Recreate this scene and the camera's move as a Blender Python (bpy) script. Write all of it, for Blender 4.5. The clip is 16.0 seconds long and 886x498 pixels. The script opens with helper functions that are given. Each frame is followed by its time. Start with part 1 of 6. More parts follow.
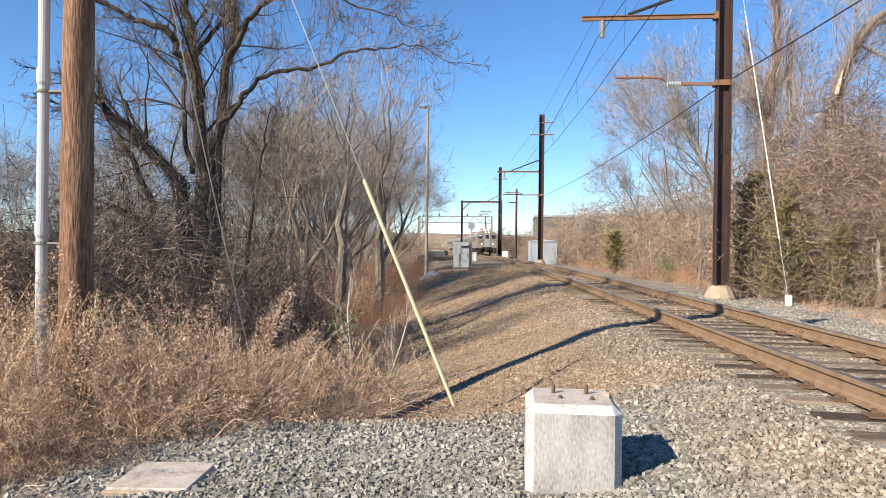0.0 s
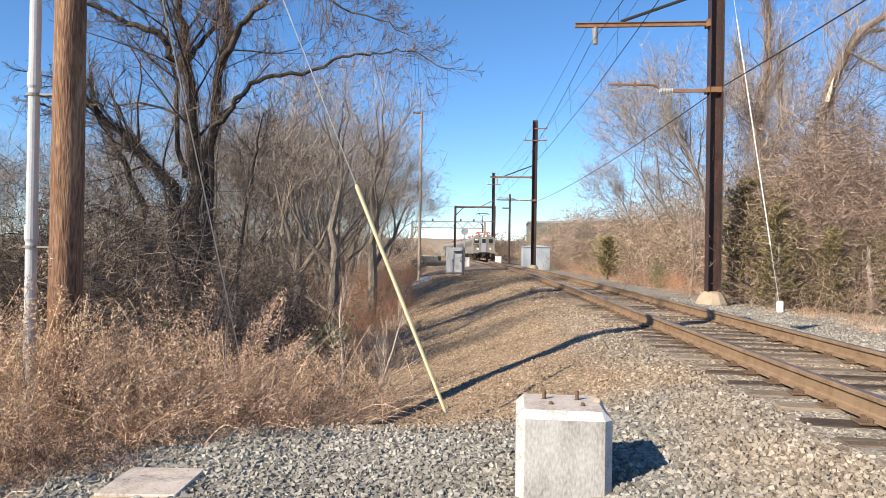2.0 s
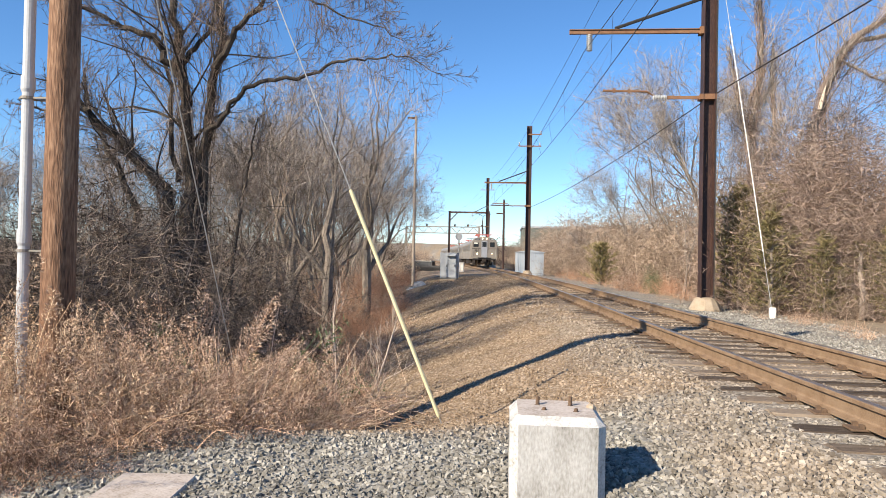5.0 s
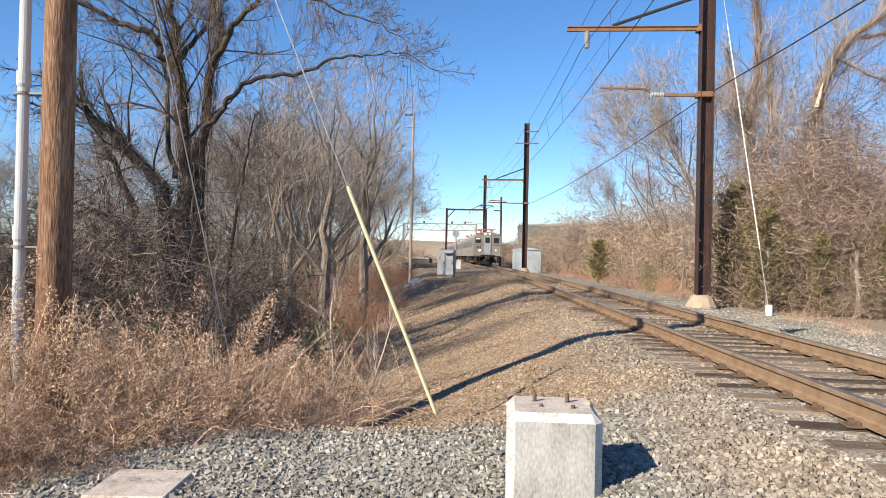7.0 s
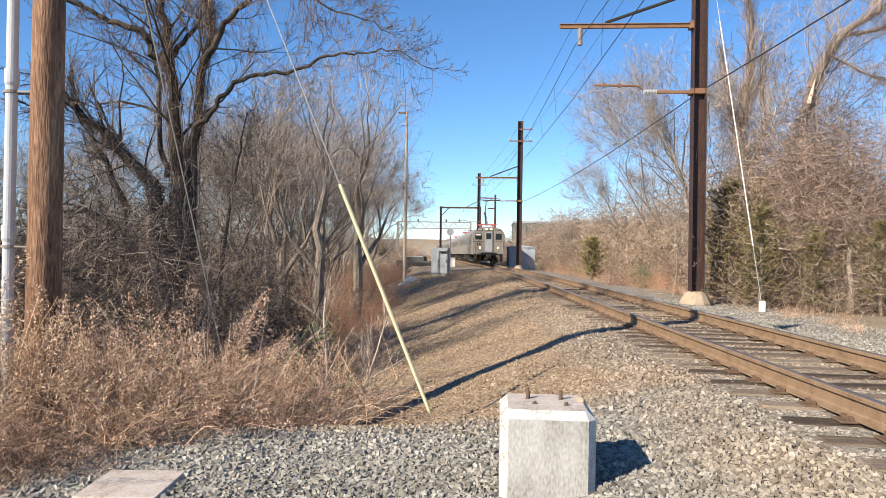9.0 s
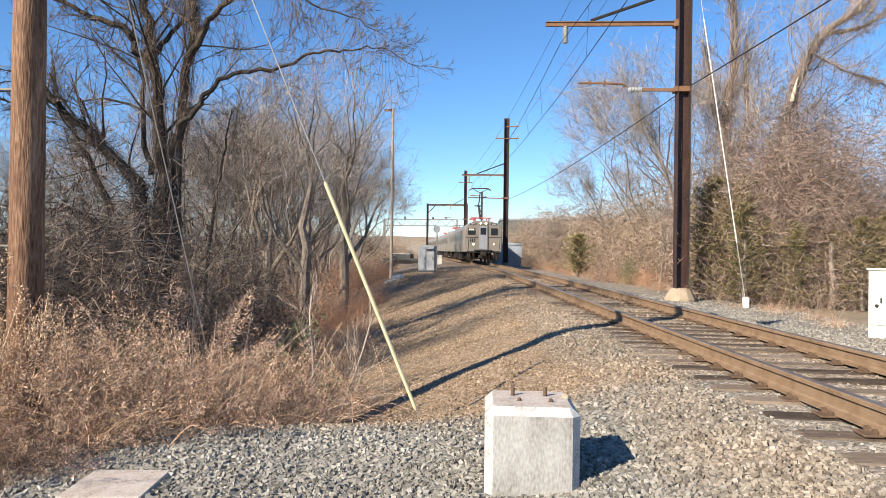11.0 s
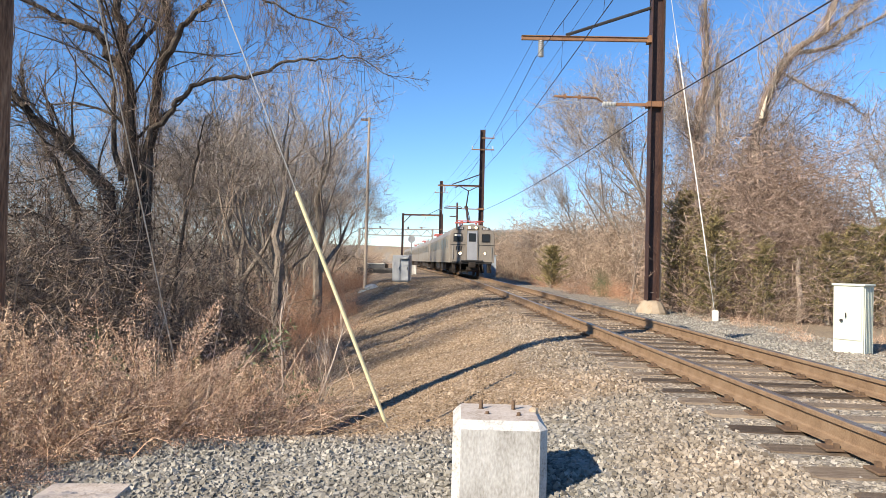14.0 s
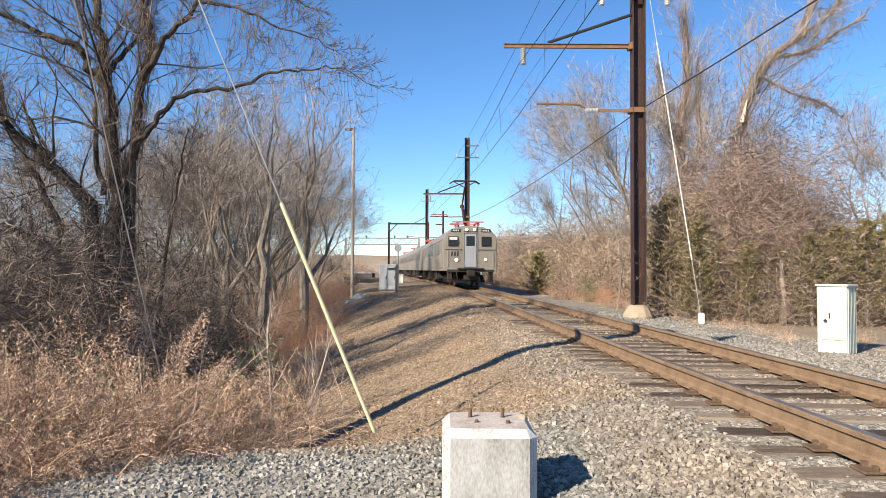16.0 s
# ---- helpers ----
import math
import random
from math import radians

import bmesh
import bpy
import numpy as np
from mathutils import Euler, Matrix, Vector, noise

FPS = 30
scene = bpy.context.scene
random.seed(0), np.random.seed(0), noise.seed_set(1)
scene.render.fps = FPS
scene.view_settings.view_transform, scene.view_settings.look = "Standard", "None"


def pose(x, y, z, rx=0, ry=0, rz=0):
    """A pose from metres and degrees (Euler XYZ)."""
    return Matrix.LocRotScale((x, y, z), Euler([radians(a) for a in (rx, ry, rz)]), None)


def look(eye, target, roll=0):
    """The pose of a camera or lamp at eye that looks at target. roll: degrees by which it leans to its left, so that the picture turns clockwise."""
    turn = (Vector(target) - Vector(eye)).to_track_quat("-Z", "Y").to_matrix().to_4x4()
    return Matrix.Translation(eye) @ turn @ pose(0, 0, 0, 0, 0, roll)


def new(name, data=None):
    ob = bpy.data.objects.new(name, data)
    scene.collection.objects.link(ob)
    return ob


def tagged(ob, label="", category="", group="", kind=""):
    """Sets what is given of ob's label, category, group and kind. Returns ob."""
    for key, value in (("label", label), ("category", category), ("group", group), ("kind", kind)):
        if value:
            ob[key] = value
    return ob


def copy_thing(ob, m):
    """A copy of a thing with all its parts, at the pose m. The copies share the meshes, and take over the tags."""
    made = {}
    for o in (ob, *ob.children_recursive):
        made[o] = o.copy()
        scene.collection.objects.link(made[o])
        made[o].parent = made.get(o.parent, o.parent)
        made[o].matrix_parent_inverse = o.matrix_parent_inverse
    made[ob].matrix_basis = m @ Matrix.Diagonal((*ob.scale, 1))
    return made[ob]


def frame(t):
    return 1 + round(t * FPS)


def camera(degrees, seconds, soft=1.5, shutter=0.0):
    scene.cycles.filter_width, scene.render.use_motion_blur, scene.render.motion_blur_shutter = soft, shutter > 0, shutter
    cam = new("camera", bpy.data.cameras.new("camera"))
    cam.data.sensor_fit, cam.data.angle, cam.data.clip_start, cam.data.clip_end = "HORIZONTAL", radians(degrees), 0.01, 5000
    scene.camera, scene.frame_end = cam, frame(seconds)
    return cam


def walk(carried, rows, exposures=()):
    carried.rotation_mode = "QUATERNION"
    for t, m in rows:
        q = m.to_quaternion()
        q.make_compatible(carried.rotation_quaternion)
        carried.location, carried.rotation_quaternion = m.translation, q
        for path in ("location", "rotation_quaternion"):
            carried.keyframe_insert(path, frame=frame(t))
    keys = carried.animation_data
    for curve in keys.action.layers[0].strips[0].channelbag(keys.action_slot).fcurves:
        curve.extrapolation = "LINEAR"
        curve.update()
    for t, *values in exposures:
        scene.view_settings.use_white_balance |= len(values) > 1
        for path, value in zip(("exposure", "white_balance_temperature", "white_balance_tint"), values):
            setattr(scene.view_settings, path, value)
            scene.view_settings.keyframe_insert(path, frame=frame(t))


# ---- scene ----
cam = camera(65.0, 16.0, soft=0.5)
PATH = [
    (0, (-0.076, -0.019, 1.031), (-0.284, 1.97, 1.027), 0.7),
    (0.5, (-0.074, -0.045, 1.036), (-0.277, 1.945, 1.032), 0.7),
    (1, (-0.07, -0.03, 1.032), (-0.27, 1.96, 1.032), 0.7),
    (1.5, (-0.065, -0.016, 1.035), (-0.26, 1.974, 1.041), 0.7),
    (2, (-0.062, -0.018, 1.034), (-0.251, 1.973, 1.045), 0.9),
    (2.5, (-0.056, -0.022, 1.036), (-0.239, 1.969, 1.051), 1.0),
    (3, (-0.06, -0.036, 1.039), (-0.239, 1.956, 1.059), 1.0),
    (3.5, (-0.059, -0.027, 1.036), (-0.236, 1.966, 1.062), 1.1),
    (4, (-0.062, -0.033, 1.04), (-0.237, 1.959, 1.07), 1.1),
    (6.5, (-0.062, -0.007, 1.031), (-0.229, 1.986, 1.049), 1.2),
    (7, (-0.063, -0.018, 1.032), (-0.227, 1.975, 1.05), 1.2),
    (7.5, (-0.059, 0.004, 1.03), (-0.22, 1.997, 1.05), 1.2),
    (8, (-0.059, -0.012, 1.035), (-0.216, 1.981, 1.055), 1.1),
    (8.5, (-0.054, -0.005, 1.03), (-0.207, 1.989, 1.048), 1.0),
    (9, (-0.05, 0.006, 1.027), (-0.198, 2.001, 1.04), 0.9),
    (11.5, (-0.034, -0.011, 1.032), (-0.137, 1.986, 1.037), 0.7),
    (12, (-0.032, -0.007, 1.03), (-0.131, 1.991, 1.034), 0.7),
    (12.5, (-0.031, -0.011, 1.03), (-0.126, 1.986, 1.036), 0.9),
    (13, (-0.029, -0.007, 1.028), (-0.116, 1.991, 1.042), 1.1),
    (13.5, (-0.009, -0.011, 1.044), (-0.075, 1.988, 1.068), 1.3),
    (14, (-0.003, 0.002, 1.047), (-0.042, 2.001, 1.083), 1.4),
    (14.5, (-0.007, 0.007, 1.051), (-0.027, 2.007, 1.096), 1.3),
    (15, (-0.006, 0.001, 1.051), (-0.022, 2.0, 1.104), 1.0),
    (15.5, (-0.006, -0.002, 1.052), (-0.016, 1.997, 1.11), 0.6),
    (16, (0.001, 0.0, 1.052), (0.0, 1.999, 1.112), 0.3),
]
walk(cam, [(t, look(eye, target, roll)) for t, eye, target, roll in PATH])

# ---- light ----
SUN_WAY = (0.712, 0.702)            # the way in which shadows fall on the ground
SUN_HEIGHT = 31.5
world = bpy.data.worlds.new("sky")
scene.world = world
world.use_nodes = True
sky = world.node_tree.nodes.new("ShaderNodeTexSky")
sky.sky_type, sky.sun_disc = "NISHITA", False
sky.sun_elevation = radians(SUN_HEIGHT)
sky.sun_rotation = math.atan2(-SUN_WAY[0], -SUN_WAY[1])
sky.altitude, sky.air_density, sky.dust_density, sky.ozone_density = 1500, 1.0, 0.03, 4.8
world.node_tree.nodes["Background"].inputs["Strength"].default_value = 0.103
deep = world.node_tree.nodes.new("ShaderNodeHueSaturation")
deep.inputs["Saturation"].default_value = 1.12
world.node_tree.links.new(sky.outputs[0], deep.inputs["Color"])
world.node_tree.links.new(deep.outputs[0], world.node_tree.nodes["Background"].inputs["Color"])
sun = new("sun", bpy.data.lights.new("sun", "SUN"))
sun.data.energy, sun.data.angle, sun.data.color = 5.0, radians(0.53), (1.0, 0.87, 0.70)
_h = math.tan(radians(SUN_HEIGHT))
sun.matrix_world = look((-SUN_WAY[0] * 50, -SUN_WAY[1] * 50, _h * 50), (0, 0, 0))
scene.view_settings.exposure = 0.90


# ---- materials ----
def mat(name, colors, rough=0.8, metal=0.0, scale=4.0, fine=40.0, bump=0.2, stretch=(1, 1, 1), island=0.0, obj=0.0, spec=0.3, dist=0.02):
    """Colours mixed by noise at two scales, with relief; island, obj: how far single pieces differ."""
    m = bpy.data.materials.new(name)
    m.use_nodes = True
    nt = m.node_tree
    n, l = nt.nodes, nt.links
    b = n["Principled BSDF"]
    b.inputs["Roughness"].default_value, b.inputs["Metallic"].default_value = rough, metal
    b.inputs["Specular IOR Level"].default_value = spec
    tc, mp = n.new("ShaderNodeTexCoord"), n.new("ShaderNodeMapping")
    mp.inputs["Scale"].default_value = stretch
    l.new(tc.outputs["Object"], mp.inputs["Vector"])
    big, small = n.new("ShaderNodeTexNoise"), n.new("ShaderNodeTexNoise")
    for t, s in ((big, scale), (small, fine)):
        t.inputs["Scale"].default_value, t.inputs["Detail"].default_value = s, 5
        l.new(mp.outputs[0], t.inputs["Vector"])
    add = n.new("ShaderNodeMath")
    add.operation = "MULTIPLY_ADD"
    add.inputs[1].default_value = 0.5
    half = n.new("ShaderNodeMath")
    half.operation = "MULTIPLY"
    half.inputs[1].default_value = 0.5
    l.new(big.outputs["Fac"], half.inputs[0])
    l.new(small.outputs["Fac"], add.inputs[0])
    l.new(half.outputs[0], add.inputs[2])
    fac = add.outputs[0]
    for amount, node, out in ((island, "ShaderNodeNewGeometry", "Random Per Island"), (obj, "ShaderNodeObjectInfo", "Random")):
        if amount:
            g, k, s = n.new(node), n.new("ShaderNodeMath"), n.new("ShaderNodeMath")
            k.operation, s.operation = "MULTIPLY_ADD", "ADD"
            k.inputs[1].default_value, k.inputs[2].default_value = amount, -amount / 2
            l.new(g.outputs[out], k.inputs[0])
            l.new(k.outputs[0], s.inputs[0])
            l.new(fac, s.inputs[1])
            fac = s.outputs[0]
    ramp = n.new("ShaderNodeValToRGB")
    el = ramp.color_ramp.elements
    while len(el) < len(colors):
        el.new(0.5)
    for i, c in enumerate(colors):
        el[i].position = 0.3 + 0.4 * i / max(1, len(colors) - 1)
        el[i].color = (*c, 1)
    l.new(fac, ramp.inputs[0])
    l.new(ramp.outputs[0], b.inputs["Base Color"])
    if bump:
        bp = n.new("ShaderNodeBump")
        bp.inputs["Strength"].default_value, bp.inputs["Distance"].default_value = bump, dist
        l.new(add.outputs[0], bp.inputs["Height"])
        l.new(bp.outputs[0], b.inputs["Normal"])
    return m


def glow(name, color, strength):
    m = bpy.data.materials.new(name)
    m.use_nodes = True
    b = m.node_tree.nodes["Principled BSDF"]
    b.inputs["Base Color"].default_value = (*color, 1)
    b.inputs["Emission Color"].default_value = (*color, 1)
    b.inputs["Emission Strength"].default_value = strength
    return m


def glass(name, color=(0.02, 0.025, 0.03)):
    m = bpy.data.materials.new(name)
    m.use_nodes = True
    b = m.node_tree.nodes["Principled BSDF"]
    b.inputs["Base Color"].default_value = (*color, 1)
    b.inputs["Roughness"].default_value = 0.3
    b.inputs["Specular IOR Level"].default_value = 0.2
    return m


def ground_material(name, stones):
    """Crushed grey stone, tan dusty gravel and leaf-littered soil, by the point attributes tan and soil."""
    m = bpy.data.materials.new(name)
    m.use_nodes = True
    nt = m.node_tree
    n, l = nt.nodes, nt.links
    b = n["Principled BSDF"]
    b.inputs["Roughness"].default_value, b.inputs["Specular IOR Level"].default_value = 0.9, 0.2
    tc = n.new("ShaderNodeTexCoord")

    def ramp(fac, cols):
        r = n.new("ShaderNodeValToRGB")
        while len(r.color_ramp.elements) < len(cols):
            r.color_ramp.elements.new(0.5)
        for i, (p, c) in enumerate(cols):
            r.color_ramp.elements[i].position, r.color_ramp.elements[i].color = p, (*c, 1)
        l.new(fac, r.inputs[0])
        return r.outputs[0]

    vor = n.new("ShaderNodeTexVoronoi")
    vor.inputs["Scale"].default_value = 26
    l.new(tc.outputs["Object"], vor.inputs["Vector"])
    sep = n.new("ShaderNodeSeparateColor")
    l.new(vor.outputs["Color"], sep.inputs[0])
    rnd = sep.outputs[0]
    if stones:
        g = n.new("ShaderNodeNewGeometry")
        rnd = g.outputs["Random Per Island"]
    big = n.new("ShaderNodeTexNoise")
    big.inputs["Scale"].default_value, big.inputs["Detail"].default_value = 0.7, 6
    l.new(tc.outputs["Object"], big.inputs["Vector"])
    grit = n.new("ShaderNodeTexNoise")
    grit.inputs["Scale"].default_value, grit.inputs["Detail"].default_value = 60, 4
    l.new(tc.outputs["Object"], grit.inputs["Vector"])
    grey = ramp(rnd, [(0.0, (0.155, 0.147, 0.128)), (0.5, (0.305, 0.290, 0.253)), (0.85, (0.375, 0.358, 0.316)), (1.0, (0.47, 0.45, 0.404))])
    tan = ramp(rnd, [(0.0, (0.19, 0.136, 0.09)), (0.5, (0.315, 0.234, 0.156)), (0.85, (0.39, 0.302, 0.215)), (1.0, (0.50, 0.405, 0.305))])
    soil = ramp(grit.outputs["Fac"], [(0.3, (0.19, 0.145, 0.10)), (0.55, (0.36, 0.288, 0.202)), (0.75, (0.50, 0.415, 0.305))])

    def mix(fac, a, c, kind="MIX"):
        x = n.new("ShaderNodeMix")
        x.data_type, x.blend_type = "RGBA", kind
        if isinstance(fac, float):
            x.inputs[0].default_value = fac
        else:
            l.new(fac, x.inputs[0])
        l.new(a, x.inputs[6])
        l.new(c, x.inputs[7])
        return x.outputs[2]

    def edge(attr, soft):
        a, s, k = n.new("ShaderNodeAttribute"), n.new("ShaderNodeMath"), n.new("ShaderNodeMapRange")
        a.attribute_name = attr
        s.operation = "MULTIPLY_ADD"
        s.inputs[1].default_value = soft
        l.new(big.outputs["Fac"], s.inputs[0])
        l.new(a.outputs["Fac"], s.inputs[2])
        k.inputs["From Min"].default_value, k.inputs["From Max"].default_value = 0.5 + soft * 0.5 - 0.25, 0.5 + soft * 0.5 + 0.25
        l.new(s.outputs[0], k.inputs["Value"])
        return k.outputs[0]

    c = mix(edge("tan", 0.5), grey, tan)
    c = mix(edge("soil", 0.5), c, soil)
    dirt = ramp(big.outputs["Fac"], [(0.3, (0.75, 0.75, 0.75)), (0.65, (1, 1, 1))])
    c = mix(0.8, c, dirt, "MULTIPLY")
    clump = n.new("ShaderNodeTexNoise")
    clump.inputs["Scale"].default_value, clump.inputs["Detail"].default_value, clump.inputs["Roughness"].default_value = 7, 8, 0.75
    l.new(tc.outputs["Object"], clump.inputs["Vector"])
    c = mix(0.9, c, ramp(clump.outputs["Fac"], [(0.32, (0.55, 0.53, 0.5)), (0.5, (0.92, 0.92, 0.92)), (0.68, (1.0, 1.0, 1.0))]), "MULTIPLY")
    l.new(c, b.inputs["Base Color"])
    bp = n.new("ShaderNodeBump")
    bp.inputs["Strength"].default_value, bp.inputs["Distance"].default_value = (0.3, 0.01) if stones else (0.9, 0.014)
    l.new(grit.outputs["Fac"] if stones else vor.outputs["Distance"], bp.inputs["Height"])
    bp.invert = not stones
    l.new(bp.outputs[0], b.inputs["Normal"])
    return m


M = {
    "ground": ground_material("stony_ground", False),
    "stones": ground_material("crushed_stone", True),
    "rust": mat("rusty_rail_steel", [(0.12, 0.075, 0.045), (0.23, 0.155, 0.095), (0.29, 0.215, 0.145)], 0.75, 0.1, 6, 90, 0.3),
    "railhead": mat("worn_rail_head", [(0.26, 0.21, 0.17), (0.36, 0.31, 0.27)], 0.33, 0.75, 3, 60, 0.1),
    "tie": mat("weathered_tie_wood", [(0.05, 0.036, 0.026), (0.16, 0.122, 0.088), (0.28, 0.225, 0.168)], 0.9, 0, 5, 50, 0.6, (1.0, 9, 9), obj=0.35),
    "plate": mat("rusty_plate", [(0.09, 0.058, 0.038), (0.18, 0.12, 0.078)], 0.8, 0.1, 10, 80, 0.3),
    "mast": mat("brown_mast_paint", [(0.024, 0.014, 0.013), (0.046, 0.025, 0.021), (0.10, 0.052, 0.034)], 0.6, 0.0, 2.0, 30, 0.15, (1, 1, 0.3)),
    "arm": mat("rusted_arm_steel", [(0.12, 0.06, 0.035), (0.21, 0.11, 0.06), (0.27, 0.16, 0.09)], 0.8, 0.0, 5, 40, 0.2),
    "ceramic": mat("grey_insulator_glaze", [(0.42, 0.42, 0.41), (0.55, 0.55, 0.53)], 0.3, 0, 8, 60, 0.05),
    "wire": mat("dark_wire", [(0.035, 0.03, 0.028), (0.06, 0.05, 0.045)], 0.6, 0.3, 10, 60, 0.0),
    "guy": mat("galvanised_strand", [(0.34, 0.34, 0.33), (0.5, 0.5, 0.48)], 0.5, 0.6, 20, 120, 0.1),
    "yellow": mat("faded_yellow_plastic", [(0.62, 0.53, 0.30), (0.76, 0.68, 0.44)], 0.6, 0, 3, 50, 0.1),
    "white_guard": mat("weathered_white_plastic", [(0.6, 0.58, 0.52), (0.78, 0.76, 0.7)], 0.6, 0, 3, 50, 0.1),
    "pvc": mat("grey_conduit_plastic", [(0.38, 0.39, 0.40), (0.50, 0.51, 0.52)], 0.45, 0, 2, 30, 0.05),
    "pole_wood": mat("creosoted_pole_wood", [(0.035, 0.019, 0.012), (0.185, 0.103, 0.062), (0.37, 0.235, 0.148)], 0.85, 0, 5, 40, 0.9, (1.4, 1.4, 0.2), dist=0.03),
    "grey_wood": mat("silvered_pole_wood", [(0.26, 0.21, 0.17), (0.42, 0.36, 0.30)], 0.9, 0, 6, 40, 0.4, (1.5, 1.5, 0.12)),
    "concrete": mat("weathered_concrete", [(0.15, 0.138, 0.115), (0.30, 0.29, 0.268), (0.40, 0.392, 0.372), (0.50, 0.492, 0.475)], 0.9, 0, 5, 70, 0.3, (1, 1, 0.42)),
    "old_concrete": mat("stained_concrete", [(0.22, 0.17, 0.11), (0.36, 0.29, 0.21), (0.42, 0.36, 0.28)], 0.9, 0, 4, 50, 0.4),
    "chamfer": mat("pale_concrete", [(0.22, 0.207, 0.18), (0.47, 0.462, 0.44), (0.57, 0.562, 0.545)], 0.85, 0, 7, 60, 0.3),
    "slab": mat("pale_polymer_concrete", [(0.24, 0.2, 0.155), (0.46, 0.40, 0.35), (0.56, 0.51, 0.46)], 0.85, 0, 9, 60, 0.3),
    "cabinet": mat("cream_cabinet_paint", [(0.50, 0.52, 0.43), (0.60, 0.62, 0.53)], 0.5, 0, 1.5, 30, 0.04),
    "grey_cab": mat("grey_cabinet_paint", [(0.27, 0.29, 0.31), (0.38, 0.40, 0.42)], 0.5, 0.1, 1.5, 20, 0.05),
    "shed": mat("pale_blue_steel_sheet", [(0.33, 0.38, 0.43), (0.46, 0.51, 0.56)], 0.5, 0.1, 1.0, 20, 0.05),
    "steel": mat("dull_stainless_steel", [(0.18, 0.16, 0.134), (0.245, 0.22, 0.188), (0.30, 0.273, 0.236)], 0.5, 0.15, 0.6, 12, 0.05, (1, 0.3, 1)),
    "roofsteel": mat("dirty_roof_steel", [(0.20, 0.18, 0.15), (0.30, 0.27, 0.23)], 0.65, 0.2, 0.8, 12, 0.05),
    "under": mat("black_underframe_grime", [(0.015, 0.013, 0.012), (0.05, 0.04, 0.033)], 0.85, 0, 3, 30, 0.2),
    "door": mat("blue_grey_door_paint", [(0.25, 0.265, 0.29), (0.34, 0.355, 0.385)], 0.5, 0.1, 2, 20, 0.05),
    "red": mat("red_insulator_paint", [(0.36, 0.09, 0.08), (0.48, 0.14, 0.12)], 0.6, 0, 5, 40, 0.05),
    "dark": mat("dark_trim", [(0.02, 0.02, 0.02), (0.045, 0.042, 0.04)], 0.6, 0, 5, 40, 0.05),
    "pane": glass("dark_window_glass"),
    "lamp": glow("lit_headlight", (1.0, 0.74, 0.42), 3.2),
    "lamp_off": mat("lamp_lens", [(0.5, 0.42, 0.3), (0.66, 0.56, 0.42)], 0.25, 0, 5, 40, 0.0),
    "dark_twig": mat("dark_twigs", [(0.07, 0.055, 0.044), (0.15, 0.118, 0.095), (0.26, 0.21, 0.172)], 0.9, 0, 1.0, 20, 0, island=0.4),
    "dark_bark": mat("furrowed_dark_bark", [(0.02, 0.016, 0.013), (0.06, 0.048, 0.038), (0.14, 0.116, 0.094)], 0.95, 0, 5, 30, 0.8, (1.5, 1.5, 0.35)),
    "bark": mat("grey_brown_bark", [(0.085, 0.07, 0.058), (0.205, 0.173, 0.143), (0.36, 0.312, 0.262)], 0.95, 0, 5, 30, 0.8, (1.5, 1.5, 0.35), obj=0.15),
    "twig": mat("winter_twigs", [(0.11, 0.091, 0.077), (0.27, 0.23, 0.196), (0.44, 0.388, 0.342)], 0.9, 0, 1.0, 20, 0, island=0.6, obj=0.1),
    "vine": mat("brown_vine_stems", [(0.08, 0.057, 0.044), (0.165, 0.12, 0.093), (0.28, 0.212, 0.168)], 0.9, 0, 1.0, 20, 0, island=0.4),
    # brush is darkened for shade inside the thickets, pale_brush lightened as sunlit growth
    "brush": mat("shade_toned_brush", [(0.035, 0.025, 0.019), (0.115, 0.085, 0.064), (0.36, 0.28, 0.216)], 0.9, 0, 0.5, 20, 0, island=0.5),
    "pale_brush": mat("sun_toned_brush", [(0.13, 0.093, 0.068), (0.31, 0.23, 0.17), (0.50, 0.395, 0.30)], 0.9, 0, 0.5, 20, 0, island=0.5),
    "vine_brown": mat("red_brown_vine_shoots", [(0.11, 0.075, 0.058), (0.26, 0.186, 0.145), (0.45, 0.345, 0.275)], 0.9, 0, 0.5, 20, 0, island=0.5),
    "red_brush": mat("russet_brush", [(0.26, 0.135, 0.085), (0.42, 0.235, 0.15), (0.52, 0.33, 0.215)], 0.9, 0, 0.5, 20, 0, island=0.5),
    "weed": mat("dry_weed_stalks", [(0.17, 0.098, 0.062), (0.37, 0.228, 0.15), (0.53, 0.355, 0.245), (0.70, 0.53, 0.395)], 0.9, 0, 0.9, 14, 0, island=0.6),
    "weed_tan": mat("pale_dry_plumes", [(0.22, 0.135, 0.082), (0.46, 0.31, 0.195), (0.70, 0.53, 0.37)], 0.9, 0, 0.9, 14, 0, island=0.6),
    "cedar": mat("cedar_needles", [(0.085, 0.08, 0.034), (0.23, 0.196, 0.084), (0.38, 0.305, 0.15)], 0.85, 0, 0.8, 15, 0, island=0.5),
    "leaf": mat("evergreen_leaves", [(0.05, 0.075, 0.03), (0.10, 0.13, 0.055), (0.17, 0.19, 0.10)], 0.6, 0, 2, 20, 0, island=0.5),
    "siding": mat("pale_house_siding", [(0.50, 0.48, 0.45), (0.6, 0.58, 0.55)], 0.8, 0, 1, 10, 0.05),
    "shingle": mat("grey_green_roof", [(0.12, 0.13, 0.11), (0.18, 0.19, 0.165)], 0.85, 0, 1, 10, 0.1),
    "pale_stem": mat("pale_sapling_bark", [(0.26, 0.205, 0.165), (0.42, 0.345, 0.285), (0.55, 0.47, 0.40)], 0.9, 0, 1.0, 20, 0, island=0.3),
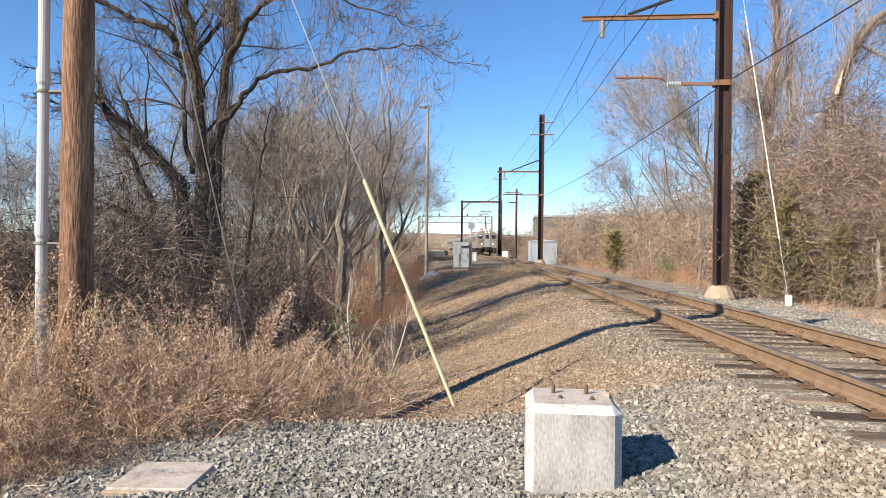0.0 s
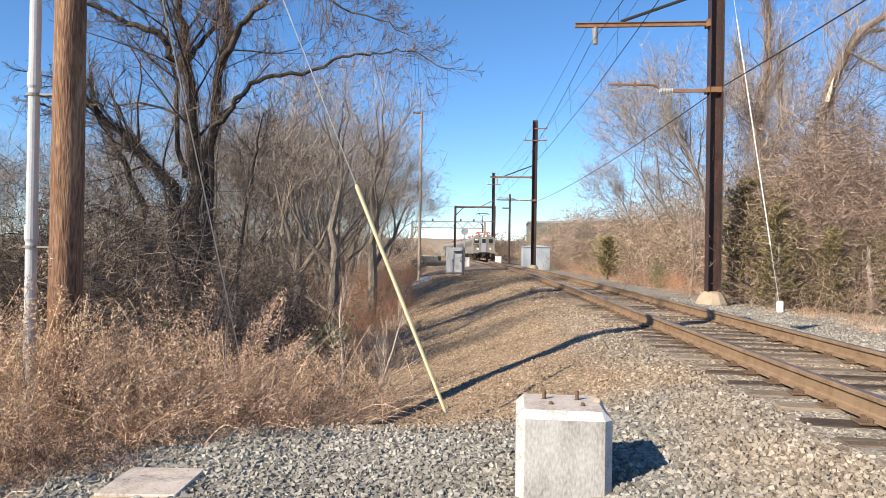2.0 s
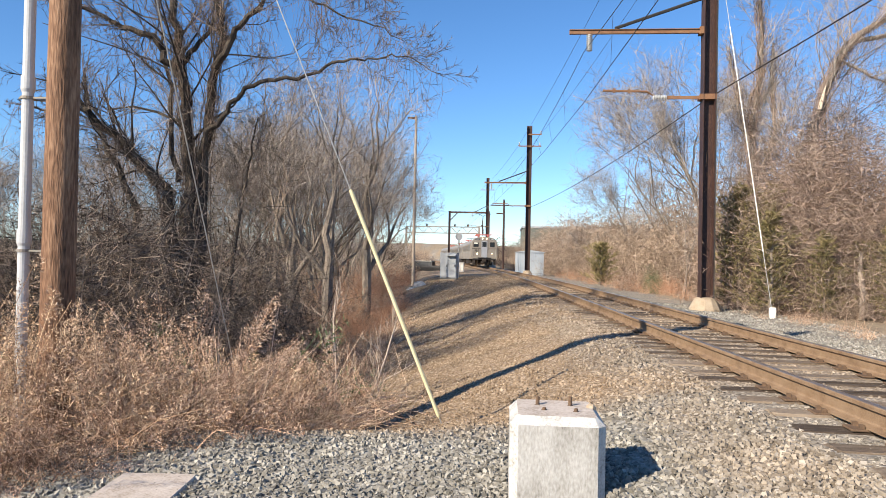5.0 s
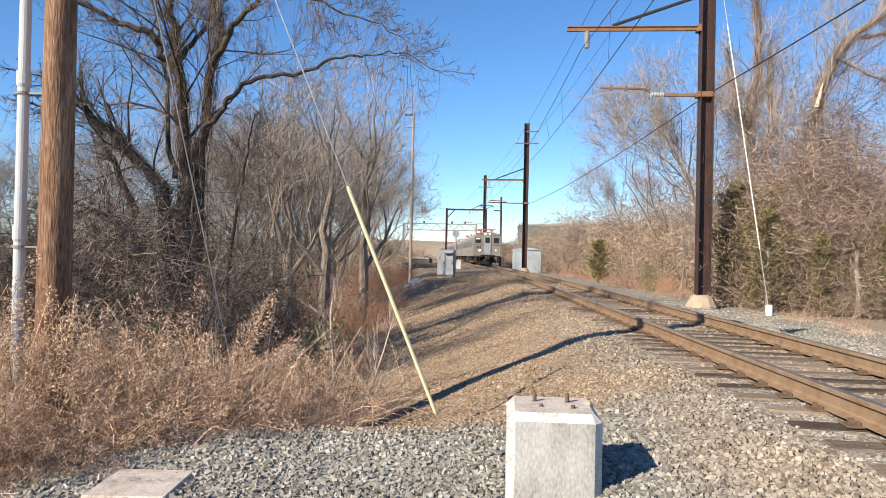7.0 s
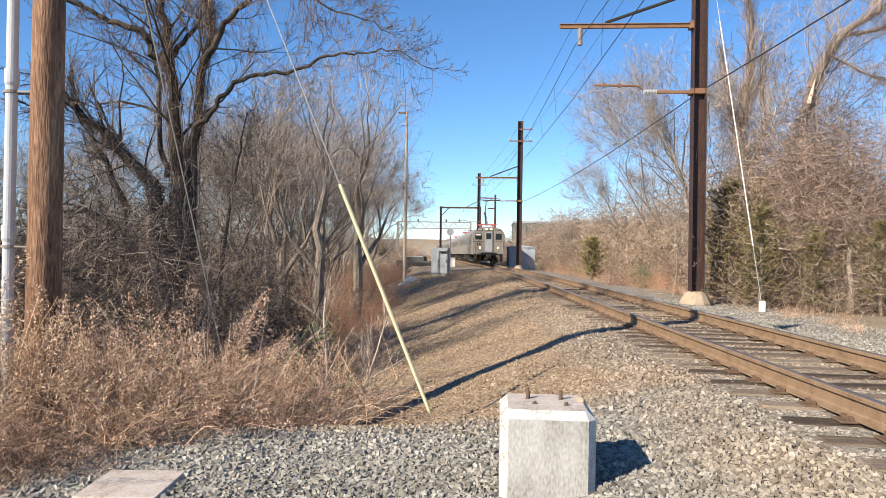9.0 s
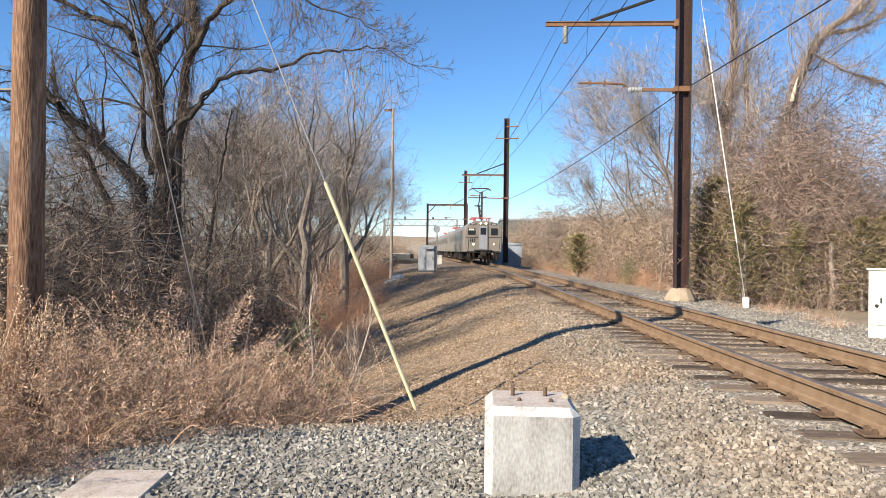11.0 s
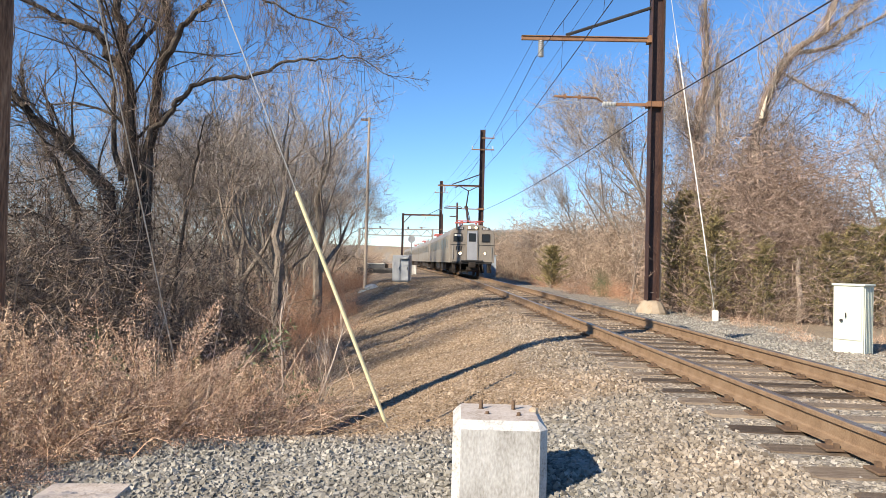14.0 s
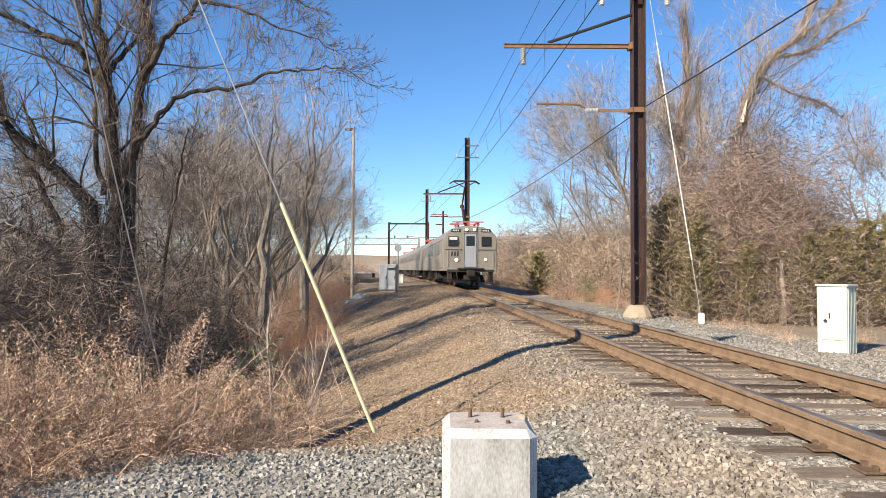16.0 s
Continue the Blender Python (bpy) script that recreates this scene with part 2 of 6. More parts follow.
    "snag": mat("fresh_split_wood", [(0.60, 0.48, 0.34), (0.75, 0.64, 0.5)], 0.9, 0, 6, 40, 0.2),
}


# ---- mesh tools ----
class Shape:
    """Collects points and faces of one mesh."""

    def __init__(self):
        self.v, self.f = [], []

    def tube(self, pts, radii, n=3, close=True):
        base, k = len(self.v), len(pts)
        side = None
        for i in range(k):
            d = (pts[min(i + 1, k - 1)] - pts[max(i - 1, 0)])
            if d.length < 1e-9:
                d = Vector((0, 0, 1))
            d.normalize()
            if side is None:
                side = d.orthogonal().normalized()
            side = (side - d * side.dot(d))
            side = side.normalized() if side.length > 1e-6 else d.orthogonal().normalized()
            up = d.cross(side)
            r = radii[i]
            for j in range(n):
                a = 2 * math.pi * j / n
                self.v.append(pts[i] + side * (r * math.cos(a)) + up * (r * math.sin(a)))
        for i in range(k - 1):
            for j in range(n):
                a, b = base + i * n + j, base + i * n + (j + 1) % n
                self.f.append((a, b, b + n, a + n))
        if close:
            self.f.append(tuple(base + j for j in reversed(range(n))))
            self.f.append(tuple(base + (k - 1) * n + j for j in range(n)))

    def spike(self, a, b, r):
        """A three-sided tapering twig."""
        d = (b - a).normalized()
        e = d.orthogonal().normalized() * r
        g = d.cross(e)
        k = len(self.v)
        self.v += [a + e, a - e * 0.5 + g * 0.87, a - e * 0.5 - g * 0.87, b]
        self.f += [(k, k + 1, k + 3), (k + 1, k + 2, k + 3), (k + 2, k, k + 3)]

    def blade(self, a, b, r):
        """A flat tapering sliver, for the finest shoots."""
        k = len(self.v)
        e = (b - a).cross(Vector((math.sin(k * 1.3), math.cos(k * 1.7), math.sin(k * 2.3 + 1))))
        e = e.normalized() * r if e.length > 1e-9 else Vector((r, 0, 0))
        self.v += [a + e, a - e, b]
        self.f.append((k, k + 1, k + 2))

    def ribbon(self, pts, r0, r1):
        """A narrow flat stem along pts."""
        k, n = len(self.v), len(pts)
        e = (pts[-1] - pts[0]).cross(Vector((math.sin(k * 1.3), math.cos(k * 1.7), 0.3 * math.sin(k * 2.3)))).normalized()
        for i, p in enumerate(pts):
            r = r0 + (r1 - r0) * i / (n - 1)
            self.v += [p + e * r, p - e * r]
        for i in range(n - 1):
            a = k + 2 * i
            self.f.append((a, a + 1, a + 3, a + 2))

    def box(self, x0, x1, y0, y1, z0, z1, bevel=0.0):
        """A box; with bevel, its upright and upper edges are cut off."""
        b = len(self.v)
        if not bevel:
            for z in (z0, z1):
                self.v += [Vector((x0, y0, z)), Vector((x1, y0, z)), Vector((x1, y1, z)), Vector((x0, y1, z))]
            self.f += [tuple(b + i for i in q) for q in ((3, 2, 1, 0), (4, 5, 6, 7), (0, 1, 5, 4), (1, 2, 6, 5), (2, 3, 7, 6), (3, 0, 4, 7))]
            return
        c = bevel

        def ring(e, z):
            return [Vector(p) for p in ((x0 + c + e, y0 + e, z), (x1 - c - e, y0 + e, z), (x1 - e, y0 + c + e, z), (x1 - e, y1 - c - e, z),
                                        (x1 - c - e, y1 - e, z), (x0 + c + e, y1 - e, z), (x0 + e, y1 - c - e, z), (x0 + e, y0 + c + e, z))]
        rings = [ring(c * 0.6, z0), ring(0, z0 + c), ring(0, z1 - c), ring(c * 0.6, z1)]
        for r in rings:
            self.v += r
        for i in range(3):
            for j in range(8):
                k = (j + 1) % 8
                self.f.append((b + i * 8 + j, b + i * 8 + k, b + i * 8 + 8 + k, b + i * 8 + 8 + j))
        self.f += [tuple(b + j for j in reversed(range(8))), tuple(b + 24 + j for j in range(8))]

    def disc(self, p, way, r, thick, n=16):
        way = Vector(way).normalized()
        p = Vector(p)
        self.tube([p, p + way * thick], [r, r], n)

    def rod(self, a, b, r, n=8):
        self.tube([Vector(a), Vector(b)], [r, r], n)

    def lathe(self, p, way, profile, n=14):
        """profile: (distance along, radius)."""
        way, p = Vector(way).normalized(), Vector(p)
        b, s = len(self.v), way.orthogonal().normalized()
        u = way.cross(s)
        for d, r in profile:
            for j in range(n):
                a = 2 * math.pi * j / n
                self.v.append(p + way * d + (s * math.cos(a) + u * math.sin(a)) * r)
        for i in range(len(profile) - 1):
            for j in range(n):
                k = (j + 1) % n
                self.f.append((b + i * n + j, b + i * n + k, b + i * n + n + k, b + i * n + n + j))
        self.f += [tuple(b + j for j in reversed(range(n))), tuple(b + (len(profile) - 1) * n + j for j in range(n))]

    def prism(self, outline, y0, y1):
        """outline in x and z, drawn out along y."""
        b, n = len(self.v), len(outline)
        for y in (y0, y1):
            self.v += [Vector((x, y, z)) for x, z in outline]
        for j in range(n):
            k = (j + 1) % n
            self.f.append((b + j, b + k, b + n + k, b + n + j))
        self.f += [tuple(b + j for j in reversed(range(n))), tuple(b + n + j for j in range(n))]

    def tris(self):
        v = np.array([tuple(p) for p in self.v], dtype=np.float64)
        t = []
        for f in self.f:
            for i in range(1, len(f) - 1):
                t.append((f[0], f[i], f[i + 1]))
        return v, np.array(t, dtype=np.int64)


def mesh_of(name, s, material, smooth=False):
    me = bpy.data.meshes.new(name)
    me.from_pydata([tuple(p) for p in s.v], [], s.f)
    me.materials.append(M[material])
    if smooth:
        me.polygons.foreach_set("use_smooth", [True] * len(me.polygons))
    me.update()
    return me


def part(name, s, material, parent=None, label="", smooth=False):
    """One mesh object, under its thing where one is given."""
    ob = new(name, s if isinstance(s, bpy.types.Mesh) else mesh_of(name, s, material, smooth))
    ob.parent = parent
    return tagged(ob, label)


def thing(name, label, category, group="", kind="", at=(0, 0, 0), turn=0):
    ob = new(name)
    ob.empty_display_size = 0.1
    ob.matrix_basis = pose(*at, 0, 0, turn)
    return tagged(ob, label, category, group, kind)


def mesh_of_arrays(name, v, t, material, attributes=()):
    me = bpy.data.meshes.new(name)
    me.vertices.add(len(v))
    me.vertices.foreach_set("co", v.astype(np.float32).ravel())
    me.loops.add(t.size)
    me.loops.foreach_set("vertex_index", t.astype(np.int32).ravel())
    me.polygons.add(len(t))
    me.polygons.foreach_set("loop_start", np.arange(0, t.size, 3, dtype=np.int32))
    me.materials.append(M[material])
    for key, values in attributes:
        me.attributes.new(key, "FLOAT", "POINT").data.foreach_set("value", values.astype(np.float32))
    me.polygons.foreach_set("use_smooth", [False] * len(me.polygons))
    me.update(calc_edges=True)
    return me


def scattered(bases, spots, rng):
    """Joins turned and sized repeats of the base shapes. spots: x, y, z, size, tilt."""
    vs, ts, off = [], [], 0
    for x, y, z, size, tilt in spots:
        v, t = bases[rng.integers(len(bases))]
        e = Euler((rng.normal(0, tilt), rng.normal(0, tilt), rng.uniform(0, 6.283))).to_matrix()
        w = v @ np.array(e).T * (size * rng.uniform(0.8, 1.2)) + (x, y, z)
        vs.append(w)
        ts.append(t + off)
        off += len(v)
    return np.concatenate(vs), np.concatenate(ts)


# ---- the lie of the land ----
def track_x(y):
    """Centre of the line, which bends away gently; straight again far off."""
    if y > 240:
        return track_x(240) - 0.23 * (y - 240)
    if y > 100:
        return track_x(100) + -0.09443 * (y - 100) - 0.0004 * (y - 100) ** 2
    return 3.7617 + -0.049470 * y + 4.6158e-04 * y ** 2 + -1.4998e-05 * y ** 3 + 7.8169e-08 * y ** 4


def ease(a, b, x):
    k = min(1.0, max(0.0, (x - a) / (b - a)))
    return k * k * (3 - 2 * k)


def steps(x, table):
    for (a, p), (b, q) in zip(table, table[1:]):
        if x <= b:
            return p + (q - p) * max(0.0, (x - a) / (b - a))
    return table[-1][1]


BANK = [(-60, -2.3), (-9.5, -2.25), (-7.6, -1.95), (-5.3, -1.2), (-3.0, -0.5), (-2.2, -0.3), (-1.7, -0.222), (1.7, -0.222), (2.2, -0.32), (3.2, -0.55), (8, -0.62), (60, -0.8)]
YARD = [(-60, -1.0), (-9, -0.85), (-7.0, -0.62), (-5.5, -0.53), (-3.2, -0.46), (-2.2, -0.3), (-1.7, -0.222), (1.7, -0.222), (2.2, -0.32), (3.2, -0.55), (8, -0.62), (60, -0.8)]


def ground_z(x, y):
    u = x - track_x(y)
    if u < -1.7:
        u = -1.7 + (max(u, -6.5) + 1.7) * (1 - 0.7 * ease(30, 42, y)) + min(0.0, u + 6.5)
    k = ease(5.6, 8.4, y + 0.12 * min(0, x + 1))
    z = steps(u, YARD) * (1 - k) + steps(u, BANK) * k
    far = ease(130, 400, y)
    z = z * (1 - far) - 0.5 * far
    if abs(u) > 2:
        z += 0.05 * noise.noise((x * 0.6, y * 0.6, 0)) * min(1, (abs(u) - 2))
    z += 0.02 * noise.noise((x * 2.3, y * 2.3, 5))
    if y > 150:
        z += 7.5 * ease(190, 300, y) * ease(12, 34, abs(u) + max(0, y - 250)) * (0.85 + 0.4 * noise.noise((x * 0.012, y * 0.004, 2)))
    return z


def is_tan(x, y):
    """How far the stones are tan and dusty; fresh grey stone lies where the yard was filled, and along the ties."""
    u = x - track_x(y)
    if u > 1:
        return 0.4
    bank = ease(5.0, 7.4, y + 0.3 * noise.noise((x, y, 0))) * (1 - 0.42 * ease(-3.4, -1.9, u) * (1 - ease(12, 30, y)))
    return max(bank, 0.47 * ease(0.3, 1.5, x) - 0.12 * ease(-1.8, -1.0, u))


def is_soil(x, y):
    u = x - track_x(y)
    left = 1 - ease(-8.2, -6.6, u) if y > 7 else (1 - ease(-7.6, -6.2, u)) * 0.8
    if y > 38 and u > -12:
        left *= 0.4
    return max(left, ease(4.4, 6.4, u))


def ground_sheet():
    def grow(core, step, limit, factor):
        out, s = [core], step
        while abs(out[-1]) < abs(limit):
            out.append(out[-1] + s)
            s *= factor
        return out[1:]
    xs = sorted(grow(-13, -0.5, -900, 1.22) + list(np.arange(-13, 13.01, 0.25)) + grow(13, 0.5, 900, 1.22))
    ys = sorted(grow(-5, -0.6, -120, 1.3) + list(np.arange(-5, 40.01, 0.3)) + grow(40, 0.5, 2500, 1.05))
    v = np.array([(x, y, ground_z(x, y)) for y in ys for x in xs])
    n = len(xs)
    t = []
    for j in range(len(ys) - 1):
        for i in range(n - 1):
            a = j * n + i
            t += [(a, a + 1, a + n + 1), (a, a + n + 1, a + n)]
    me = mesh_of_arrays("ground", v, np.array(t), "ground", [("tan", np.array([is_tan(x, y) for x, y, z in v])), ("soil", np.array([is_soil(x, y) for x, y, z in v]))])
    me.polygons.foreach_set("use_smooth", [True] * len(me.polygons))
    tagged(new("ground", me), "stony railway bank with grey ballast and tan gravel", "ground", kind="structure")


ground_sheet()


# ---- the line ----
def along(s, z_off=0.0):
    """Point and heading of the line at s metres of northing."""
    y = s
    slope = (track_x(y + 0.05) - track_x(y - 0.05)) / 0.1
    return track_x(y), y, slope


def swept(profile, off, y0, y1, step, z0=0.0):
    """A closed profile (across, up) drawn along the line at a distance off to its side."""
    s = Shape()
    n, ys = len(profile), []
    y = y0
    while y < y1:
        ys.append(y)
        y += step if y < 60 else step * 2.5
    for y in ys:
        x, _, k = along(y)
        side = Vector((1, -k, 0)).normalized()
        for a, h in profile:
            s.v.append(Vector((x, y, 0)) + side * (off + a) + Vector((0, 0, z0 + h)))
    for i in range(len(ys) - 1):
        for j in range(n):
            a, b = i * n + j, i * n + (j + 1) % n
            s.f.append((a, b, b + n, a + n))
    s.f += [tuple(reversed(range(n))), tuple((len(ys) - 1) * n + j for j in range(n))]
    return s


RAIL = [(-0.076, -0.185), (0.076, -0.185), (0.076, -0.172), (0.02, -0.155), (0.009, -0.14), (0.009, -0.055), (0.036, -0.042), (0.036, -0.012),
        (0.028, -0.0035), (-0.028, -0.0035), (-0.036, -0.012), (-0.036, -0.042), (-0.009, -0.055), (-0.009, -0.14), (-0.02, -0.155), (-0.076, -0.172)]
HEAD = [(-0.03, -0.005), (0.03, -0.005), (0.026, 0.0), (-0.026, 0.0)]


TIES = []


def railway():
    line = thing("railway_track", "single railway track, rusty rails on weathered timber ties", "railway track", kind="structure")
    for off in (-0.755, 0.755):
        rail = part("rail", swept(RAIL, off, -8, 240, 1.0), "rust", line, "rusty brown steel rail with worn head")
        part("rail_head", swept(HEAD, off, -8, 240, 1.0), "railhead", rail, "bare worn running surface")
    rng = random.Random(4)
    shapes = []
    for k in range(5):
        s = Shape()
        s.box(-1.3, 1.3, -0.115, 0.115, -0.17, 0.0, 0.018)
        for p in s.v:
            p.x += rng.uniform(-0.03, 0.03)
            p.y += rng.uniform(-0.012, 0.012)
            p.z += rng.uniform(-0.008, 0.004)
        shapes.append(mesh_of("tie", s, "tie"))
    plate = Shape()
    plate.box(-0.18, 0.18, -0.09, 0.09, 0.0, 0.018, 0.005)
    for a, b in ((-0.1, -0.06), (-0.1, 0.06), (0.1, -0.06), (0.1, 0.06)):
        plate.box(a - 0.017, a + 0.017, b - 0.014, b + 0.014, 0.012, 0.05)
    plate = mesh_of("tie_plate", plate, "plate")
    rest = Shape()
    TIES.clear()
    y = -6.0
    while y < 230:
        x, _, k = along(y)
        turn = math.degrees(math.atan(-k)) * -1 + rng.uniform(-1.2, 1.2)
        TIES.append(y)
        if y < 75:
            tie = part("tie", shapes[rng.randrange(5)], "tie", line)
            tie.matrix_basis = pose(x + rng.uniform(-0.05, 0.05), y, -0.205 + rng.uniform(-0.006, 0.004), 0, rng.uniform(-0.4, 0.4), turn)
            if y < 32:
                for off in (-0.755, 0.755):
                    p = part("tie_plate", plate, "plate", line)
                    p.matrix_basis = pose(x + off, y - off * k * -1, -0.203, 0, 0, turn)
        else:
            rest.box(x - 1.3, x + 1.3, y - 0.115, y + 0.115, -0.38, -0.205)
        y += 0.55 + rng.uniform(-0.03, 0.03)
    tagged(part("far_ties", rest, "tie", line), "weathered timber ties far along the line", kind="stuff")


railway()


# ---- masts and wires ----
def insulator(s, p, way, length, r, ribs):
    prof = [(0, r * 0.5)]
    for i in range(ribs):
        a = length * (i + 0.15) / ribs
        w = length / ribs
        prof += [(a, r * 0.55), (a + w * 0.25, r), (a + w * 0.5, r * 0.9), (a + w * 0.6, r * 0.55)]
    prof.append((length, r * 0.4))
    s.lathe(p, way, prof, 14)


def h_beam(s, x, y, z0, z1, w, d, t=0.02):
    a, b, c, e = w / 2, w / 2 - t, d / 2, t / 2
    ring = [(-a, -c), (-b, -c), (-b, -e), (b, -e), (b, -c), (a, -c), (a, c), (b, c), (b, e), (-b, e), (-b, c), (-a, c)]
    k = len(s.v)
    for z in (z0, z1):
        s.v += [Vector((x + p, y + q, z)) for p, q in ring]
    for i in range(12):
        j = (i + 1) % 12
        s.f.append((k + i, k + j, k + 12 + j, k + 12 + i))
    for o in (0, 12):
        s.f += [(k + o, k + o + 1, k + o + 10, k + o + 11), (k + o + 2, k + o + 3, k + o + 8, k + o + 9), (k + o + 4, k + o + 5, k + o + 6, k + o + 7)]


def catenary_mast(x, y, top, label, reach, arm_z, turn=0.0, foot=-0.55, steady=True, beam=0.4):
    g = ground_z(x, y)
    mast = thing("catenary_mast", label, "catenary mast", "masts along the line", at=(x, y, 0), turn=turn)
    s = Shape()
    h_beam(s, 0, 0, g - 0.2, top, beam, beam * 1.05)
    part("post", s, "mast", mast, "rusty brown steel H-section post")
    s = Shape()
    s.lathe((0, 0, g - 0.25), (0, 0, 1), [(0, 0.54), (0.32, 0.52), (0.52, 0.42), (0.66, 0.33), (0.70, 0.24)], 12)
    part("footing", s, "old_concrete", mast, "rounded stained concrete footing")
    s = Shape()
    s.box(-reach, -beam / 2, -0.05, 0.05, arm_z - 0.07, arm_z + 0.07)
    s.box(-reach, -beam / 2, -0.09, 0.09, arm_z + 0.055, arm_z + 0.075)
    s.box(-beam / 2 - 0.12, -beam / 2 + 0.02, -0.16, 0.16, arm_z - 0.12, arm_z + 0.12)
    part("bracket_arm", s, "arm", mast, "rust-coloured steel bracket arm")
    s = Shape()
    s.tube([Vector((-beam / 2, 0, arm_z + 1.12)), Vector((-reach * 0.67, 0, arm_z + 0.12))], [0.055, 0.055], 6)
    part("tie_rod", s, "dark", mast, "dark sloping tie rod")
    s = Shape()
    insulator(s, (-reach + 0.68, 0, arm_z - 0.08), (0, 0, -1), 0.58, 0.11, 8)
    part("hanging_insulator", s, "ceramic", mast, "grey ribbed hanging insulator")
    if steady:
        z = arm_z - 2.25
        s = Shape()
        s.box(-beam / 2 - 1.15, -beam / 2 - 0.0, -0.04, 0.04, z - 0.05, z + 0.05)
        s.box(-beam / 2 - 0.1, beam / 2 + 0.03, -0.2, 0.2, z - 0.09, z + 0.09)
        part("steady_bracket", s, "arm", mast)
        s = Shape()
        insulator(s, (-beam / 2 - 1.62, 0, z), (1, 0, 0), 0.46, 0.095, 9)
        part("steady_insulator", s, "ceramic", mast, "pale grey insulator")
        s = Shape()
        s.tube([Vector((-3.5, -0.05, z + 0.23)), Vector((-2.02, -0.03, z + 0.2)), Vector((-1.74, 0, z + 0.02))], [0.04, 0.036, 0.022], 6)
        s.box(-3.16, -3.08, -0.08, 0.03, z + 0.16, z + 0.3)
        s.box(-2.66, -2.58, -0.08, 0.03, z + 0.15, z + 0.28)
        part("steady_arm", s, "arm", mast, "rusty registration arm")
        s = Shape()
        s.tube([Vector(p) for p in ((-2.48, -0.1, z - 0.08), (-2.6, -0.1, z + 0.03), (-2.95, -0.1, z + 0.08), (-3.55, -0.05, z + 0.02), (-4.07, 0, z - 0.17))], [0.016] * 5, 6)
        part("contact_arm", s, "guy", mast, "pale curved contact arm")
    if steady and top > 15:
        s = Shape()
        s.box(-1.42, 1.1, -0.27, -0.21, 10.43, 10.53)
        part("crossarm", s, "arm", mast)
        for px in (-1.28, 0.97):
            s = Shape()
            insulator(s, (px, -0.24, 10.44), (0, 0, -1), 0.24, 0.1, 3)
            part("line_insulator", s, "white_guard", mast, "white drop insulator")
        # olive rod added to paint the sunlit edge of the right flange
        s = Shape()
        s.rod((beam / 2 + 0.035, -0.12, g + 0.3), (beam / 2 + 0.035, -0.12, top - 4), 0.032, 8)
        part("lit_flange_edge", s, "old_concrete", mast, "thin olive rod in place of the post's sunlit flange edge")
    for z, a in ((top - 0.85, -0.12), (top - 2.0, -1.05)):
        s = Shape()
        s.box(a, 1.15, -beam * 0.43 - 0.08, -beam * 0.43, z - 0.05, z + 0.05)
        part("crossarm", s, "arm", mast)
    for px, z in ((1.08, top - 0.8), (-0.98, top - 1.95), (1.0, top - 1.95)):
        s = Shape()
        insulator(s, (px, -beam * 0.43 - 0.04, z), (0, 0, 1), 0.3, 0.08, 3)
        part("line_insulator", s, "ceramic", mast, "pale pin insulator")
    return mast


MAST = (6.72, 24.0)
MAST_FAR = (2.3, 68.0)
MAST_THIRD = (-2.75, 115.0)
catenary_mast(*MAST, 17.1, "tall rust-brown steel mast with bracket arm beside the track", 4.65, 8.86)
catenary_mast(*MAST_FAR, 14.05, "rust-brown steel mast standing before a pale shed", 4.3, 8.5, beam=0.5)
catenary_mast(*MAST_THIRD, 14.4, "distant dark steel mast beside the track", 3.2, 8.6, beam=0.5)
catenary_mast(9.6, -22.0, 17.1, "rust-brown steel mast behind the viewpoint", 4.65, 8.86)


def wire(name, pts, r, material, label, category="wire", sag=0.0, n=6):
    s = Shape()
    for a, b in zip(pts, pts[1:]):
        a, b = Vector(a), Vector(b)
        k = 14
        run = [a.lerp(b, i / k) - Vector((0, 0, 4 * sag * (i / k) * (1 - i / k))) for i in range(k + 1)]
        s.tube(run, [r] * (k + 1), n)
    return tagged(part(name, s, material), label, category, "overhead wires")


def line_wires():
    ys = (-22, 24, 68, 115, 160)
    off = (lambda y: track_x(y) - 0.08)
    wire("messenger_wire", [(off(y), y, 8.2) for y in ys], 0.011, "wire", "dark messenger wire over the track", sag=0.9)
    wire("contact_wire", [(off(y), y, steps(y, [(24, 6.42), (60, 6.95), (200, 6.95)])) for y in np.arange(-22, 165, 11.5)], 0.011, "wire", "dark contact wire over the track")
    s = Shape()
    for a, b in zip(ys, ys[1:]):
        for k in range(1, 10):
            f = k / 10
            y = a + (b - a) * f
            x = off(a) + (off(b) - off(a)) * f
            s.rod((x, y, 8.2 - 3.6 * f * (1 - f)), (off(y), y, steps(y, [(24, 6.42), (60, 6.95), (200, 6.95)])), 0.006, 3)
    tagged(part("dropper_wires", s, "wire"), "thin droppers between the overhead wires", "wire", kind="stuff")
    post = [(9.6, -22), MAST, MAST_FAR, MAST_THIRD, (-8.6, 160)]
    for dx, heights in ((-1.0, (15.4, 15.4, 12.2, 12.6, 12.6)), (1.05, (15.4, 15.4, 13.2, 13.6, 13.6))):
        wire("feeder_wire", [(p[0] + dx, p[1] - 0.16, z) for p, z in zip(post, heights)], 0.011, "wire", "dark feeder wire strung along the masts", sag=0.4)
    wire("service_cable", [(9.9, -22, 7.2), (6.95, 24.3, 6.75), (2.55, 68.3, 6.2)], 0.019, "wire", "thick black service cable strung along the masts", "cable", sag=0.35)


line_wires()


